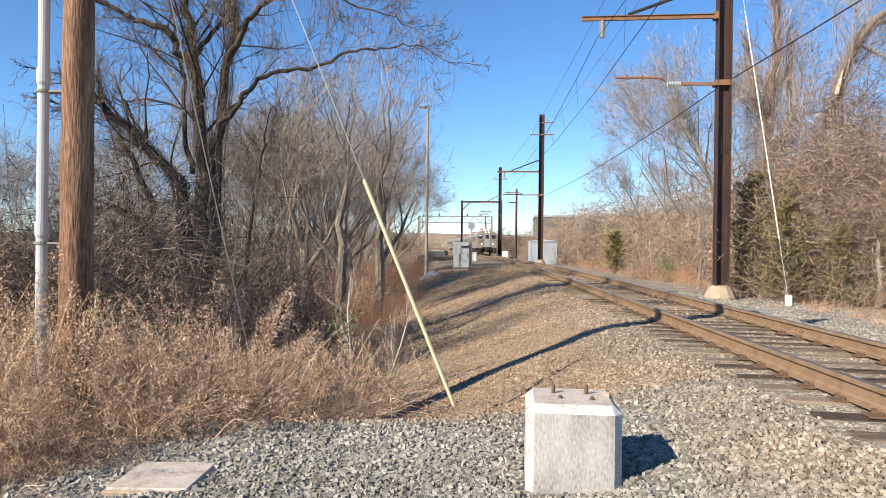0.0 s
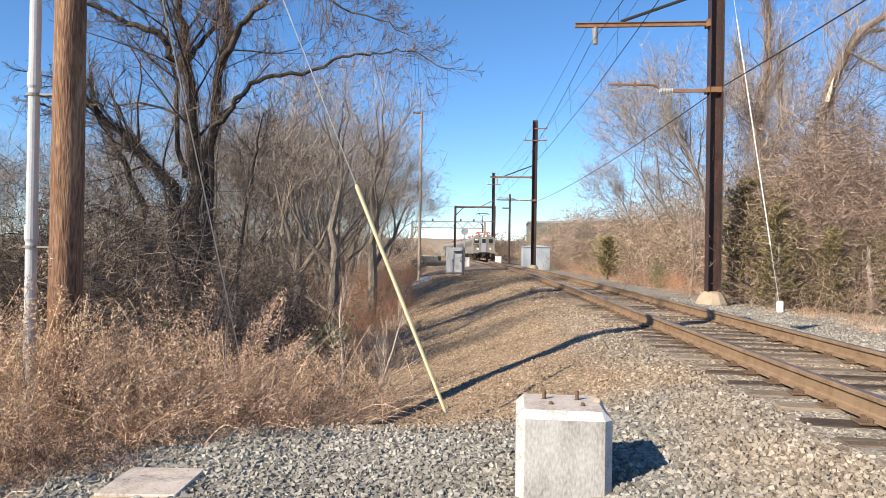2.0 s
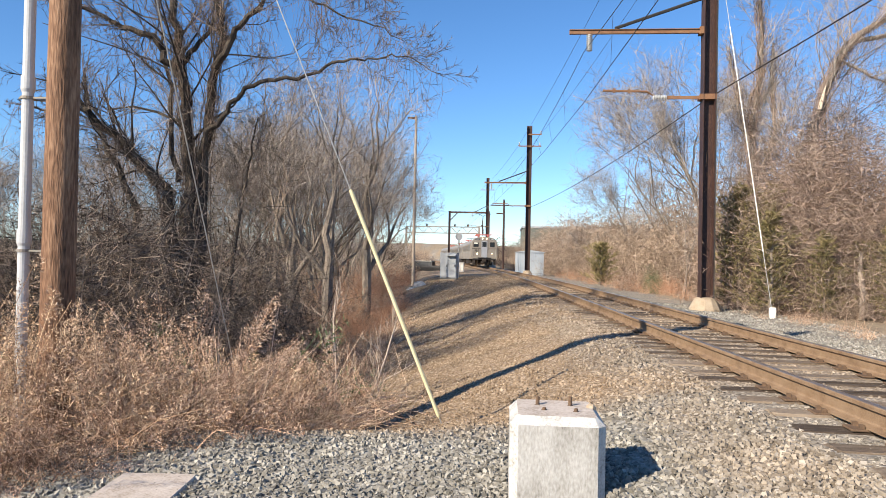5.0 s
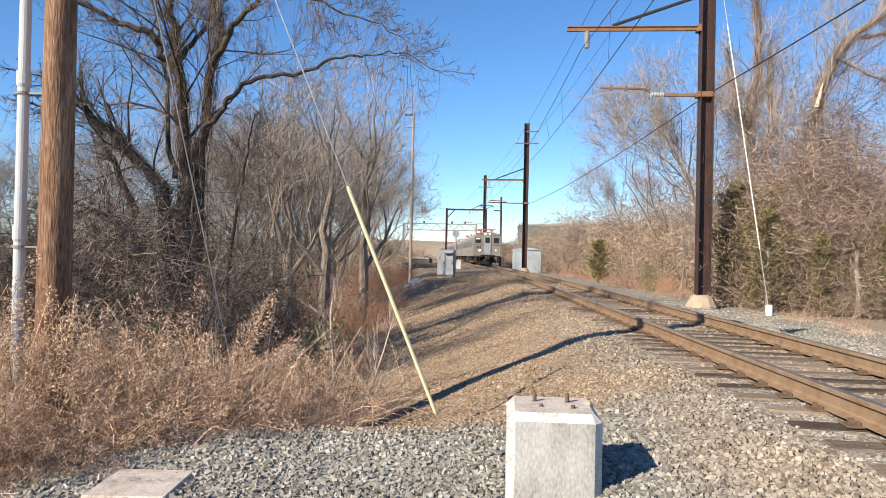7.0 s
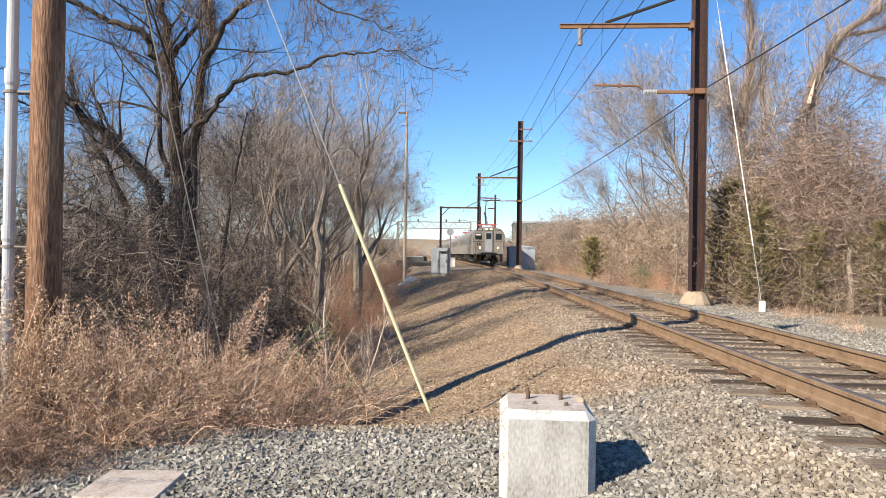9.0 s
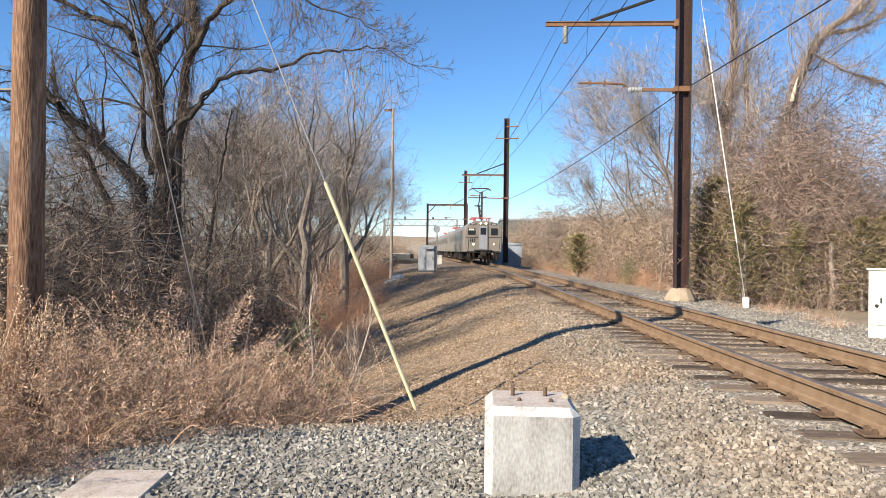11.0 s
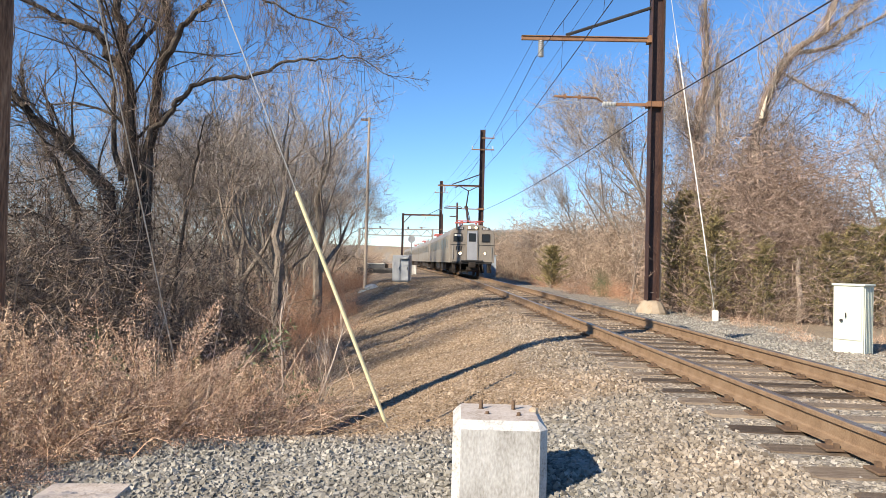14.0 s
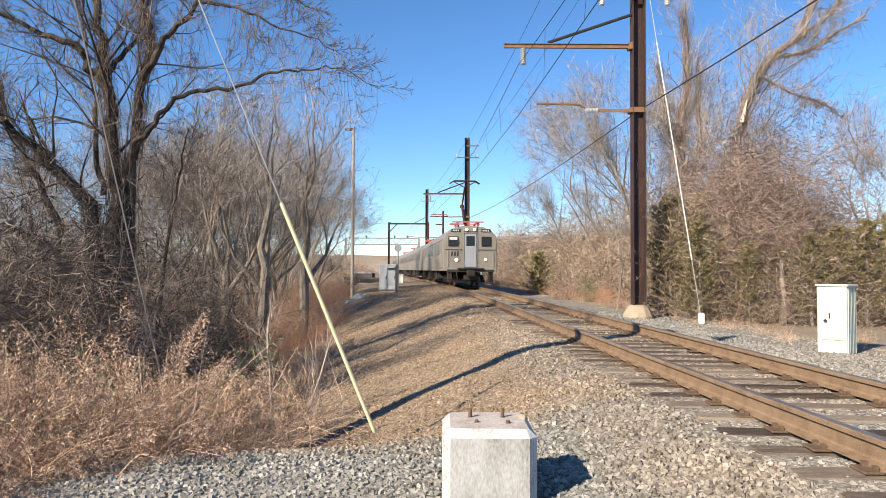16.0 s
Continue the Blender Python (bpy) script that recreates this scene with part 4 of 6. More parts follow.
    for x0, x1 in ((-1.32, -0.78), (0.72, 1.24)):
        s = Shape()
        s.box(x0, x1, f - 0.012, f + 0.02, 2.62, 3.17, 0.02)
        p = part("windscreen", s, "pane", c, "dark windscreen")
        s = Shape()
        for a in (x0 - 0.04, x1):
            s.box(a, a + 0.04, f - 0.02, f + 0.015, 2.58, 3.21)
        for z in (2.58, 3.17):
            s.box(x0, x1, f - 0.02, f + 0.015, z, z + 0.04)
        part("windscreen_frame", s, "dark", p)
    s = Shape()
    s.box(-0.80, -0.72, f - 0.03, f, 2.7, 3.05)
    part("wiper", s, "dark", c)
    if front:
        # white strip on the left windscreen stands in for a reflection
        s = Shape()
        s.box(-1.29, -0.81, f - 0.018, f, 3.0, 3.15)
        part("screen_reflection", s, "white_guard", c, "white strip painting a reflection on the windscreen")
    for a, b in ((-1.56, -0.45), (0.46, 1.56)):
        s = Shape()
        s.box(a, b, f - 0.012, f + 0.012, 2.33, 2.375)
        part("nose_seam", s, "dark", c, "dark seam across the nose")
    s = Shape()
    for x in (-1.2, -1.02, -0.84):
        s.prism([(x, 1.94), (x + 0.09, 1.94), (x + 0.13, 2.24), (x + 0.04, 2.24)], f - 0.006, f + 0.006)
    part("emblem", s, "dark", c, "dark slanted emblem bars on the nose")
    for x0, x1 in ((-1.18, -0.62), (0.66, 1.24)):
        s = Shape()
        s.box(x0, x1, f - 0.02, f + 0.06, 3.50, 3.70, 0.02)
        p = part("number_board", s, "dark", c, "dark number board")
        s = Shape()
        for k in range(4):
            a = x0 + 0.09 + k * (x1 - x0 - 0.16) / 4
            s.box(a, a + 0.07, f - 0.026, f - 0.018, 3.545, 3.655)
        part("bars", s, "pvc", p)
    # lamps: a pair over the door and one each side below
    s = Shape()
    s.box(-0.44, 0.44, f - 0.05, f + 0.2, 3.52, 3.82, 0.04)
    hood = part("headlight_housing", s, "roofsteel", c)
    for x, z, r, m, l in ((-0.24, 3.66, 0.09, "lamp", "lit headlight"), (0.24, 3.66, 0.09, "lamp", "lit headlight"), (-0.86, 1.7, 0.105, "lamp", "lit lower headlight"), (0.92, 1.72, 0.075, "lamp", "lit lower headlight")):
        s = Shape()
        s.lathe((x, f - 0.0 - (0.05 if z > 3 else 0), z), (0, -1, 0), [(0, r * 1.25), (0.03, r * 1.25), (0.035, r * 1.05), (0.02, r)], 16)
        ring = part("headlight", s, "roofsteel", c, l)
        s = Shape()
        s.lathe((x, f - 0.005 - (0.05 if z > 3 else 0), z), (0, -1, 0), [(0, r), (0.03, r * 0.98), (0.045, r * 0.6)], 16)
        part("lens", s, m if front else "lamp_off", ring)
    for x in (-1.4, 1.38):
        s = Shape()
        s.tube([Vector(p) for p in ((x, f + 0.05, 1.3), (x, f - 0.06, 1.3), (x, f - 0.06, 2.25), (x, f + 0.05, 2.25))], [0.016] * 4, 6)
        part("grab_rail", s, "guy", c, "steel grab rail")
    # roof gear
    for yy in (6.0, 9.5, 13.0, 16.5):
        s = Shape()
        s.box(-0.5, 0.5, yy, yy + 1.1, 3.9, 4.08, 0.04)
        part("roof_vent", s, "roofsteel", c)
    for x in (-0.62, 0.62):
        for y in (-2.6, -0.8):
            s = Shape()
            insulator(s, (x, y, 3.78), (0, 0, 1), 0.42, 0.09, 4)
            part("pantograph_insulator", s, "red", c, "red pantograph insulator")
    s = Shape()
    for x in (-0.62, 0.62):
        s.box(x - 0.05, x + 0.05, -2.9, -0.4, 4.18, 4.26)
    for y in (-2.7, -0.7):
        s.box(-1.0, 1.0, y - 0.05, y + 0.05, 4.2, 4.28)
    s.box(-1.15, -0.6, -3.1, -2.5, 4.02, 4.12)
    part("pantograph_base", s, "red", c, "red pantograph base frame")
    s = Shape()
    if front:
        s.tube([Vector((0, -0.8, 4.25)), Vector((0, 0.9, 5.6))], [0.1, 0.07], 8)
        s.tube([Vector((0, 0.9, 5.6)), Vector((0, -0.6, 6.85))], [0.06, 0.045], 8)
        s.tube([Vector((0.2, -0.6, 4.25)), Vector((0.1, 0.75, 5.45))], [0.03, 0.03], 6)
        s.lathe((0, 0.9, 5.48), (0, 0, 1), [(0, 0.06), (0.05, 0.15), (0.2, 0.15), (0.26, 0.06)], 10)
        for x in (-0.75, 0.75):
            s.rod((0, -0.6, 6.8), (x, -0.6, 7.22), 0.035, 6)
        for y in (-0.78, -0.42):
            s.tube([Vector(p) for p in ((-1.0, y, 7.05), (-0.7, y, 7.25), (0.7, y, 7.25), (1.0, y, 7.05))], [0.035] * 4, 6)
    else:
        s.tube([Vector((0, -0.8, 4.3)), Vector((0, 1.2, 4.5)), Vector((0, -0.5, 4.6))], [0.07, 0.05, 0.04], 8)
        s.box(-0.85, 0.85, -0.7, -0.5, 4.55, 4.6)
    part("pantograph", s, "mast", c, "raised single-arm pantograph" if front else "lowered pantograph")
    # coaches of this class are low-roofed
    for o in c.children_recursive:
        if o.name.split(".")[0] != "wheelset":
            for v in o.data.vertices:
                if v.co.z > 1.1:
                    v.co.z = 1.1 + (v.co.z - 1.1) * 0.945
    return c, wheels


TRAIN = [coach(k == 0) for k in range(4)]


def train_front(t):
    """Northing of the leading coach's nose at t seconds."""
    return 108.0 - 4.5 * t + 0.025 * t * t


def motions():
    times = [round(0.25 * i, 2) for i in range(65)]
    for k, (c, wheels) in enumerate(TRAIN):
        rows = []
        for t in times:
            y = train_front(t) + 3.9 + 26.3 * k / math.sqrt(1 + 0.01)
            x, _, _ = along(y)
            z = y + 18.1
            for _ in range(5):
                z = y + math.sqrt(max(1.0, 18.1 ** 2 - (track_x(z) - x) ** 2))
            turn = math.degrees(math.atan2(-(track_x(z) - x), z - y))
            rows.append((t, pose(x, y, 0, 0, 0, turn)))
        walk(c, rows)
        if k < 2:
            spin = [round(0.125 * i, 3) for i in range(129)]
            for ws, wy in wheels:
                walk(ws, [(t, pose(0, wy, 0.42, math.degrees((train_front(t) - 108.0) / -0.42))) for t in spin])
        else:
            for ws, wy in wheels:
                ws.location = (0, wy, 0.42)


# ---- trees and brush ----
def wander(p, d, length, n, rng, bend=0.25, up=0.0):
    pts = [p.copy()]
    step = length / n
    d = d.normalized()
    for _ in range(n):
        d = (d + Vector((rng.gauss(0, bend), rng.gauss(0, bend), rng.gauss(0, bend) + up))).normalized()
        p = p + d * step
        pts.append(p.copy())
    return pts


def turned(d, angle, rng):
    """d swung by an angle to a random side."""
    side = d.orthogonal().normalized()
    side.rotate(Matrix.Rotation(rng.uniform(0, 6.283), 3, d.normalized()))
    return (d.normalized() * math.cos(angle) + side * math.sin(angle)).normalized()


def sprout(wood, twigs, pts, r0, r1, level, last, rng, counts, shrink, up, spread, thin, start=0.25):
    """Side branches along a limb, and theirs in turn."""
    k = len(pts) - 1
    length = sum((b - a).length for a, b in zip(pts, pts[1:]))
    for i in range(counts[level]):
        f = start + (1 - start) * (i + rng.random()) / counts[level]
        f = min(f, 0.999)
        j = int(f * k)
        p = pts[j].lerp(pts[j + 1], f * k - j)
        d = turned(pts[j + 1] - pts[j], rng.uniform(*spread), rng)
        d = (d + Vector((0, 0, up))).normalized()
        size = length * shrink[level] * rng.uniform(0.6, 1.2) * (1.15 - 0.6 * f)
        r = max(thin, (r0 + (r1 - r0) * f) * rng.uniform(0.4, 0.6))
        if level == last:
            twigs.blade(p, p + (d + Vector((0, 0, 0.05))).normalized() * size, thin)
            continue
        n = 4 if level == 0 else 3 if level == 1 else 2
        q = wander(p, d, size, n, rng, 0.18, 0.06)
        end = max(thin * 0.8, r * 0.35)
        if level == 2 and r < 0.02:
            twigs.spike(q[0], q[1] + (q[1] - q[0]) * 0.3, r)
            twigs.spike(q[0].lerp(q[1], 0.85), q[2], r * 0.8)
        else:
            (wood if r > 0.025 else twigs).tube(q, [r + (end - r) * t / n for t in range(n + 1)], 5 if r > 0.025 else 3, False)
        sprout(wood, twigs, q, r, end, level + 1, last, rng, counts, shrink, up, spread, thin, 0.2)


def tree_shapes(seed, height, trunk_r, stems, counts, shrink, spread=(0.45, 1.0), up=0.25, thin=0.006, lean=0.1):
    rng = random.Random(seed)
    wood, twigs = Shape(), Shape()
    for _ in range(stems):
        d = Vector((rng.gauss(0, lean), rng.gauss(0, lean), 1)).normalized()
        n = 9
        h = height * rng.uniform(0.8, 1.05)
        r = trunk_r * rng.uniform(0.7, 1.0)
        pts = wander(Vector((rng.gauss(0, 0.2), rng.gauss(0, 0.2), -0.6)) if stems > 1 else Vector((0, 0, -0.6)), d, h, n, rng, 0.07, 0.03)
        rad = [r * (1.35 if t == 0 else 1.0) * (1 - 0.9 * t / n) + 0.01 for t in range(n + 1)]
        wood.tube(pts, rad, 9, False)
        sprout(wood, twigs, pts, r, r * 0.12, 0, len(counts) - 1, rng, counts, shrink, up, spread, thin, 0.25)
    return mesh_of("trunk", wood, "bark"), mesh_of("crown", twigs, "twig")


def forking(seed, height, trunk_r, stems, fork_at, levels=5, angle=(0.25, 0.6), shrink=0.76, twigs_per=7, thin=0.007, up=0.12, lean=0.12):
    """A tree whose limbs fork again and again into a rounded haze of fine twigs."""
    rng = random.Random(seed)
    wood, fine = Shape(), Shape()

    def grow(p, d, length, r, level):
        q = wander(p, d, length, 3, rng, 0.13, up * 0.5)
        end = r * 0.68
        if r > 0.022:
            wood.tube(q, [r + (end - r) * i / 3 for i in range(4)], 8 if r > 0.08 else 5, False)
        else:
            fine.ribbon(q, max(thin, r), max(thin * 0.8, end))
        if level >= 2:
            for i in range(twigs_per):
                f = 2.99 * (i + rng.random()) / twigs_per
                j = int(f)
                a = q[j].lerp(q[j + 1], f - j)
                w = turned(q[j + 1] - q[j], rng.uniform(0.35, 1.25), rng) + Vector((0, 0, up))
                l = height * rng.uniform(0.035, 0.1)
                b = a + w.normalized() * l
                fine.blade(a, b, thin)
                for _ in range(3):
                    c = a.lerp(b, rng.uniform(0.15, 0.85))
                    fine.blade(c, c + (turned(w, rng.uniform(0.4, 1.1), rng) + Vector((0, 0, up * 0.5))) * l * rng.uniform(0.3, 0.65), thin * 0.75)
        if level < levels:
            n = 3 if level == 0 or rng.random() < 0.3 else 2
            for i in range(n):
                t = turned(q[3] - q[2], rng.uniform(*angle) * (0.5 if i == 0 else 1.15), rng)
                grow(q[3] if i < 2 else q[2], (t + Vector((0, 0, up))).normalized(), length * shrink * rng.uniform(0.8, 1.15), end * (0.85 if i == 0 else 0.62), level + 1)

    for _ in range(stems):
        d = Vector((rng.gauss(0, lean), rng.gauss(0, lean), 1)).normalized()
        p = Vector((rng.gauss(0, 0.2), rng.gauss(0, 0.2), -0.6)) if stems > 1 else Vector((0, 0, -0.6))
        r = trunk_r * rng.uniform(0.75, 1.0)
        q = wander(p, d, height * fork_at, 4, rng, 0.05, 0.03)
        wood.tube(q, [r * k for k in (1.4, 1.05, 1.0, 0.95, 0.9)], 9, False)
        first = height * (1 - fork_at) * (1 - shrink) / (1 - shrink ** (levels + 1)) * 1.12
        for i in range(3):
            t = turned(q[4] - q[3], rng.uniform(*angle) * (0.3 if i == 0 else 1.2), rng)
            grow(q[4] if i < 2 else q[3], (t + Vector((0, 0, up))).normalized(), first * (1.1 if i == 0 else rng.uniform(0.75, 1.0)), r * (0.8 if i == 0 else 0.55), 1)
    return mesh_of("trunk", wood, "bark"), mesh_of("crown", fine, "twig")


def make_tree(name, label, shapes, at, turn=0.0, size=1.0, group="bare trees"):
    t = thing(name, label, "tree", group)
    t.matrix_basis = pose(*at, 0, 0, turn) @ Matrix.Scale(size, 4)
    part("trunk", shapes[0], "bark", t)
    part("crown", shapes[1], "twig", t, "fine leafless twigs")
    return t


def hanging(s, pts, count, rng, drop=(0.8, 2.6), r=0.006):
    k = len(pts) - 1
    for _ in range(count):
        j = rng.randrange(k)
        p = pts[j].lerp(pts[j + 1], rng.random())
        q = wander(p + Vector((rng.gauss(0, 0.15), rng.gauss(0, 0.15), 0)), Vector((rng.gauss(0, 0.3), rng.gauss(0, 0.3), -1)), rng.uniform(*drop), 5, rng, 0.16, -0.12)
        s.tube(q, [r, r, r * 0.9, r * 0.8, r * 0.6, r * 0.4], 3, False)


def climbing(s, pts, radii, count, rng, r=0.009, off=0.08):
    """Vine stems that wind round a trunk, with short shoots."""
    k = len(pts) - 1
    for _ in range(count):
        a, b = sorted((rng.random(), rng.random()))
        b = min(1, max(b, a + 0.25))
        ph, run = rng.uniform(0, 6.28), []
        for i in range(9):
            f = (a + (b - a) * i / 8) * k
            j = min(int(f), k - 1)
            p = pts[j].lerp(pts[j + 1], f - j)
            w = radii[j] + off * rng.uniform(0.1, 1.6)
            ang = ph + rng.gauss(0, 0.5)
            run.append(p + Vector((math.cos(ang) * w, math.sin(ang) * w, 0)))
        s.tube(run, [r] * 9, 3, False)
        for p in run[1:]:
            for _ in range(3):
                q = wander(p, Vector((rng.gauss(0, 1), rng.gauss(0, 1), rng.gauss(-0.3, 0.6))), rng.uniform(0.2, 0.7), 2, rng, 0.3, -0.1)
                s.spike(q[0], q[2], r * 0.6)


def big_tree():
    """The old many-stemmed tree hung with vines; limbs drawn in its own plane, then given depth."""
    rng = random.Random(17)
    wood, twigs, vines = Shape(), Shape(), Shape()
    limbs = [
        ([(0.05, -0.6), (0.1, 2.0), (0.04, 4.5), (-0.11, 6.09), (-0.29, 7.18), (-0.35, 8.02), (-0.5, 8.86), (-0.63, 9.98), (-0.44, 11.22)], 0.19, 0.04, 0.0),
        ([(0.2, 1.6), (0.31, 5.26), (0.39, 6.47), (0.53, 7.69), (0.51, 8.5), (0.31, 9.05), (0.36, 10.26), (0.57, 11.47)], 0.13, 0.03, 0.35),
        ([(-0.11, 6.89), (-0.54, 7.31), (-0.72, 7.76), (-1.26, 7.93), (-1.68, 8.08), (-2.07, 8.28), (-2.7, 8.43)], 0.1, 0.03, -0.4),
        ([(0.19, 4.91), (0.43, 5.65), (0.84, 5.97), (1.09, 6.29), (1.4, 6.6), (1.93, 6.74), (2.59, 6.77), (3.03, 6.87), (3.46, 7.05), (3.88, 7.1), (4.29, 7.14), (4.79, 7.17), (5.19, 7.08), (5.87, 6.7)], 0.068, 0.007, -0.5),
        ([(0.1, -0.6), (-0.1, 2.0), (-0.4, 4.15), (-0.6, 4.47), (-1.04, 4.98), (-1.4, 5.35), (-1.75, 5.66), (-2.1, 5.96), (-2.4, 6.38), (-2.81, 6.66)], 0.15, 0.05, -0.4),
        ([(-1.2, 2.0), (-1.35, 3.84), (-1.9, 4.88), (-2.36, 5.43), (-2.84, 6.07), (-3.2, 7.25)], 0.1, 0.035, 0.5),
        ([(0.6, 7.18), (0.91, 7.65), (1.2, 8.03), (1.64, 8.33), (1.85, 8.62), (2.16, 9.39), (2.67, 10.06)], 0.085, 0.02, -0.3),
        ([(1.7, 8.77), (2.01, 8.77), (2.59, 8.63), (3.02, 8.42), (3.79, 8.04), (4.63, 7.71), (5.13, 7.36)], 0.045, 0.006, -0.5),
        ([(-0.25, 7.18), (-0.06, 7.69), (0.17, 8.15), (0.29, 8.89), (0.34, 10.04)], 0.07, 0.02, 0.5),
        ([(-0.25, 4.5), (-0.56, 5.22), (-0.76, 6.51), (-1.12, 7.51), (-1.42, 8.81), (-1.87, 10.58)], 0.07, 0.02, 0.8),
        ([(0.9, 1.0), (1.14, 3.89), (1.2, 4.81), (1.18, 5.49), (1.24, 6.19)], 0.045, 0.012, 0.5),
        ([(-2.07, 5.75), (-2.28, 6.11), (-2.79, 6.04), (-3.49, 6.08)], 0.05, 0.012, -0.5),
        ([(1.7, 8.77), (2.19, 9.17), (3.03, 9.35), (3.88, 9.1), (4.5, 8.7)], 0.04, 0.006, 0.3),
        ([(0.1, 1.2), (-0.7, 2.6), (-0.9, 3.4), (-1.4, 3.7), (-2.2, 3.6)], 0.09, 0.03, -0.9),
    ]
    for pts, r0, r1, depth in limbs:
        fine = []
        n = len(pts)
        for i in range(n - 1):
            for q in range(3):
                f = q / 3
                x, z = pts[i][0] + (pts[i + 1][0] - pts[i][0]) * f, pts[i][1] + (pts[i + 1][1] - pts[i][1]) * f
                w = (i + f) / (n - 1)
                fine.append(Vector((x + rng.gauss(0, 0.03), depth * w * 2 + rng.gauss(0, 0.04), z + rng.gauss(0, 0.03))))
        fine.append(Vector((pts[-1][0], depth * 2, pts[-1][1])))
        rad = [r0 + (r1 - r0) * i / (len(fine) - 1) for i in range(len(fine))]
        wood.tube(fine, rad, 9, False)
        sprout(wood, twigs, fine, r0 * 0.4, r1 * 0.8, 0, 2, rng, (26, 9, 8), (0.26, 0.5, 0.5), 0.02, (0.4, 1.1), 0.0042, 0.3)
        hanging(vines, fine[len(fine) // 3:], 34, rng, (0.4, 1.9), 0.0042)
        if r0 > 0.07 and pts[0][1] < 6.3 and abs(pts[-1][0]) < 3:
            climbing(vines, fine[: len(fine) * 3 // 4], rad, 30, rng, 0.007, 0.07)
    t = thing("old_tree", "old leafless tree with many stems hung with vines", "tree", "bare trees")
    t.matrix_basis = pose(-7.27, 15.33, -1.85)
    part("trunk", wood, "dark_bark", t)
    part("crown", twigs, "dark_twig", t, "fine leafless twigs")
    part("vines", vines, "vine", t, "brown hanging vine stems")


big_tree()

KINDS = {
    "tall": forking(21, 11.0, 0.15, 1, 0.26, 6, (0.3, 0.7), 0.84, 7, 0.0066, 0.12),
    "forked": forking(22, 10.5, 0.13, 2, 0.2, 5, (0.3, 0.7), 0.85, 8, 0.0066, 0.12, 0.14),
    "broad": forking(23, 9.5, 0.15, 1, 0.2, 6, (0.35, 0.8), 0.84, 6, 0.0066, 0.1),
    "stout": forking(27, 11.0, 0.2, 1, 0.36, 5, (0.4, 0.85), 0.82, 5, 0.0075, 0.14, 0.05),
    "slim": tree_shapes(24, 8.0, 0.06, 2, (11, 7, 6), (0.35, 0.5, 0.7), up=0.35, thin=0.005, lean=0.1),
    "far_a": forking(25, 10, 0.14, 2, 0.2, 4, (0.3, 0.75), 0.84, 9, 0.012, 0.1, 0.14),
    "far_b": forking(26, 9, 0.14, 1, 0.2, 5, (0.35, 0.85), 0.84, 8, 0.012, 0.08, 0.14),
}
LOOKS = {"tall": "tall leafless tree with grey-brown bark", "forked": "leafless forked tree with dense fine twigs", "broad": "spreading leafless tree with a rounded crown",
         "stout": "leafless tree with a stout pale trunk and dark limbs", "slim": "slender leafless young tree with thin stems", "far_a": "leafless tree far along the line", "far_b": "bushy leafless tree far along the line"}


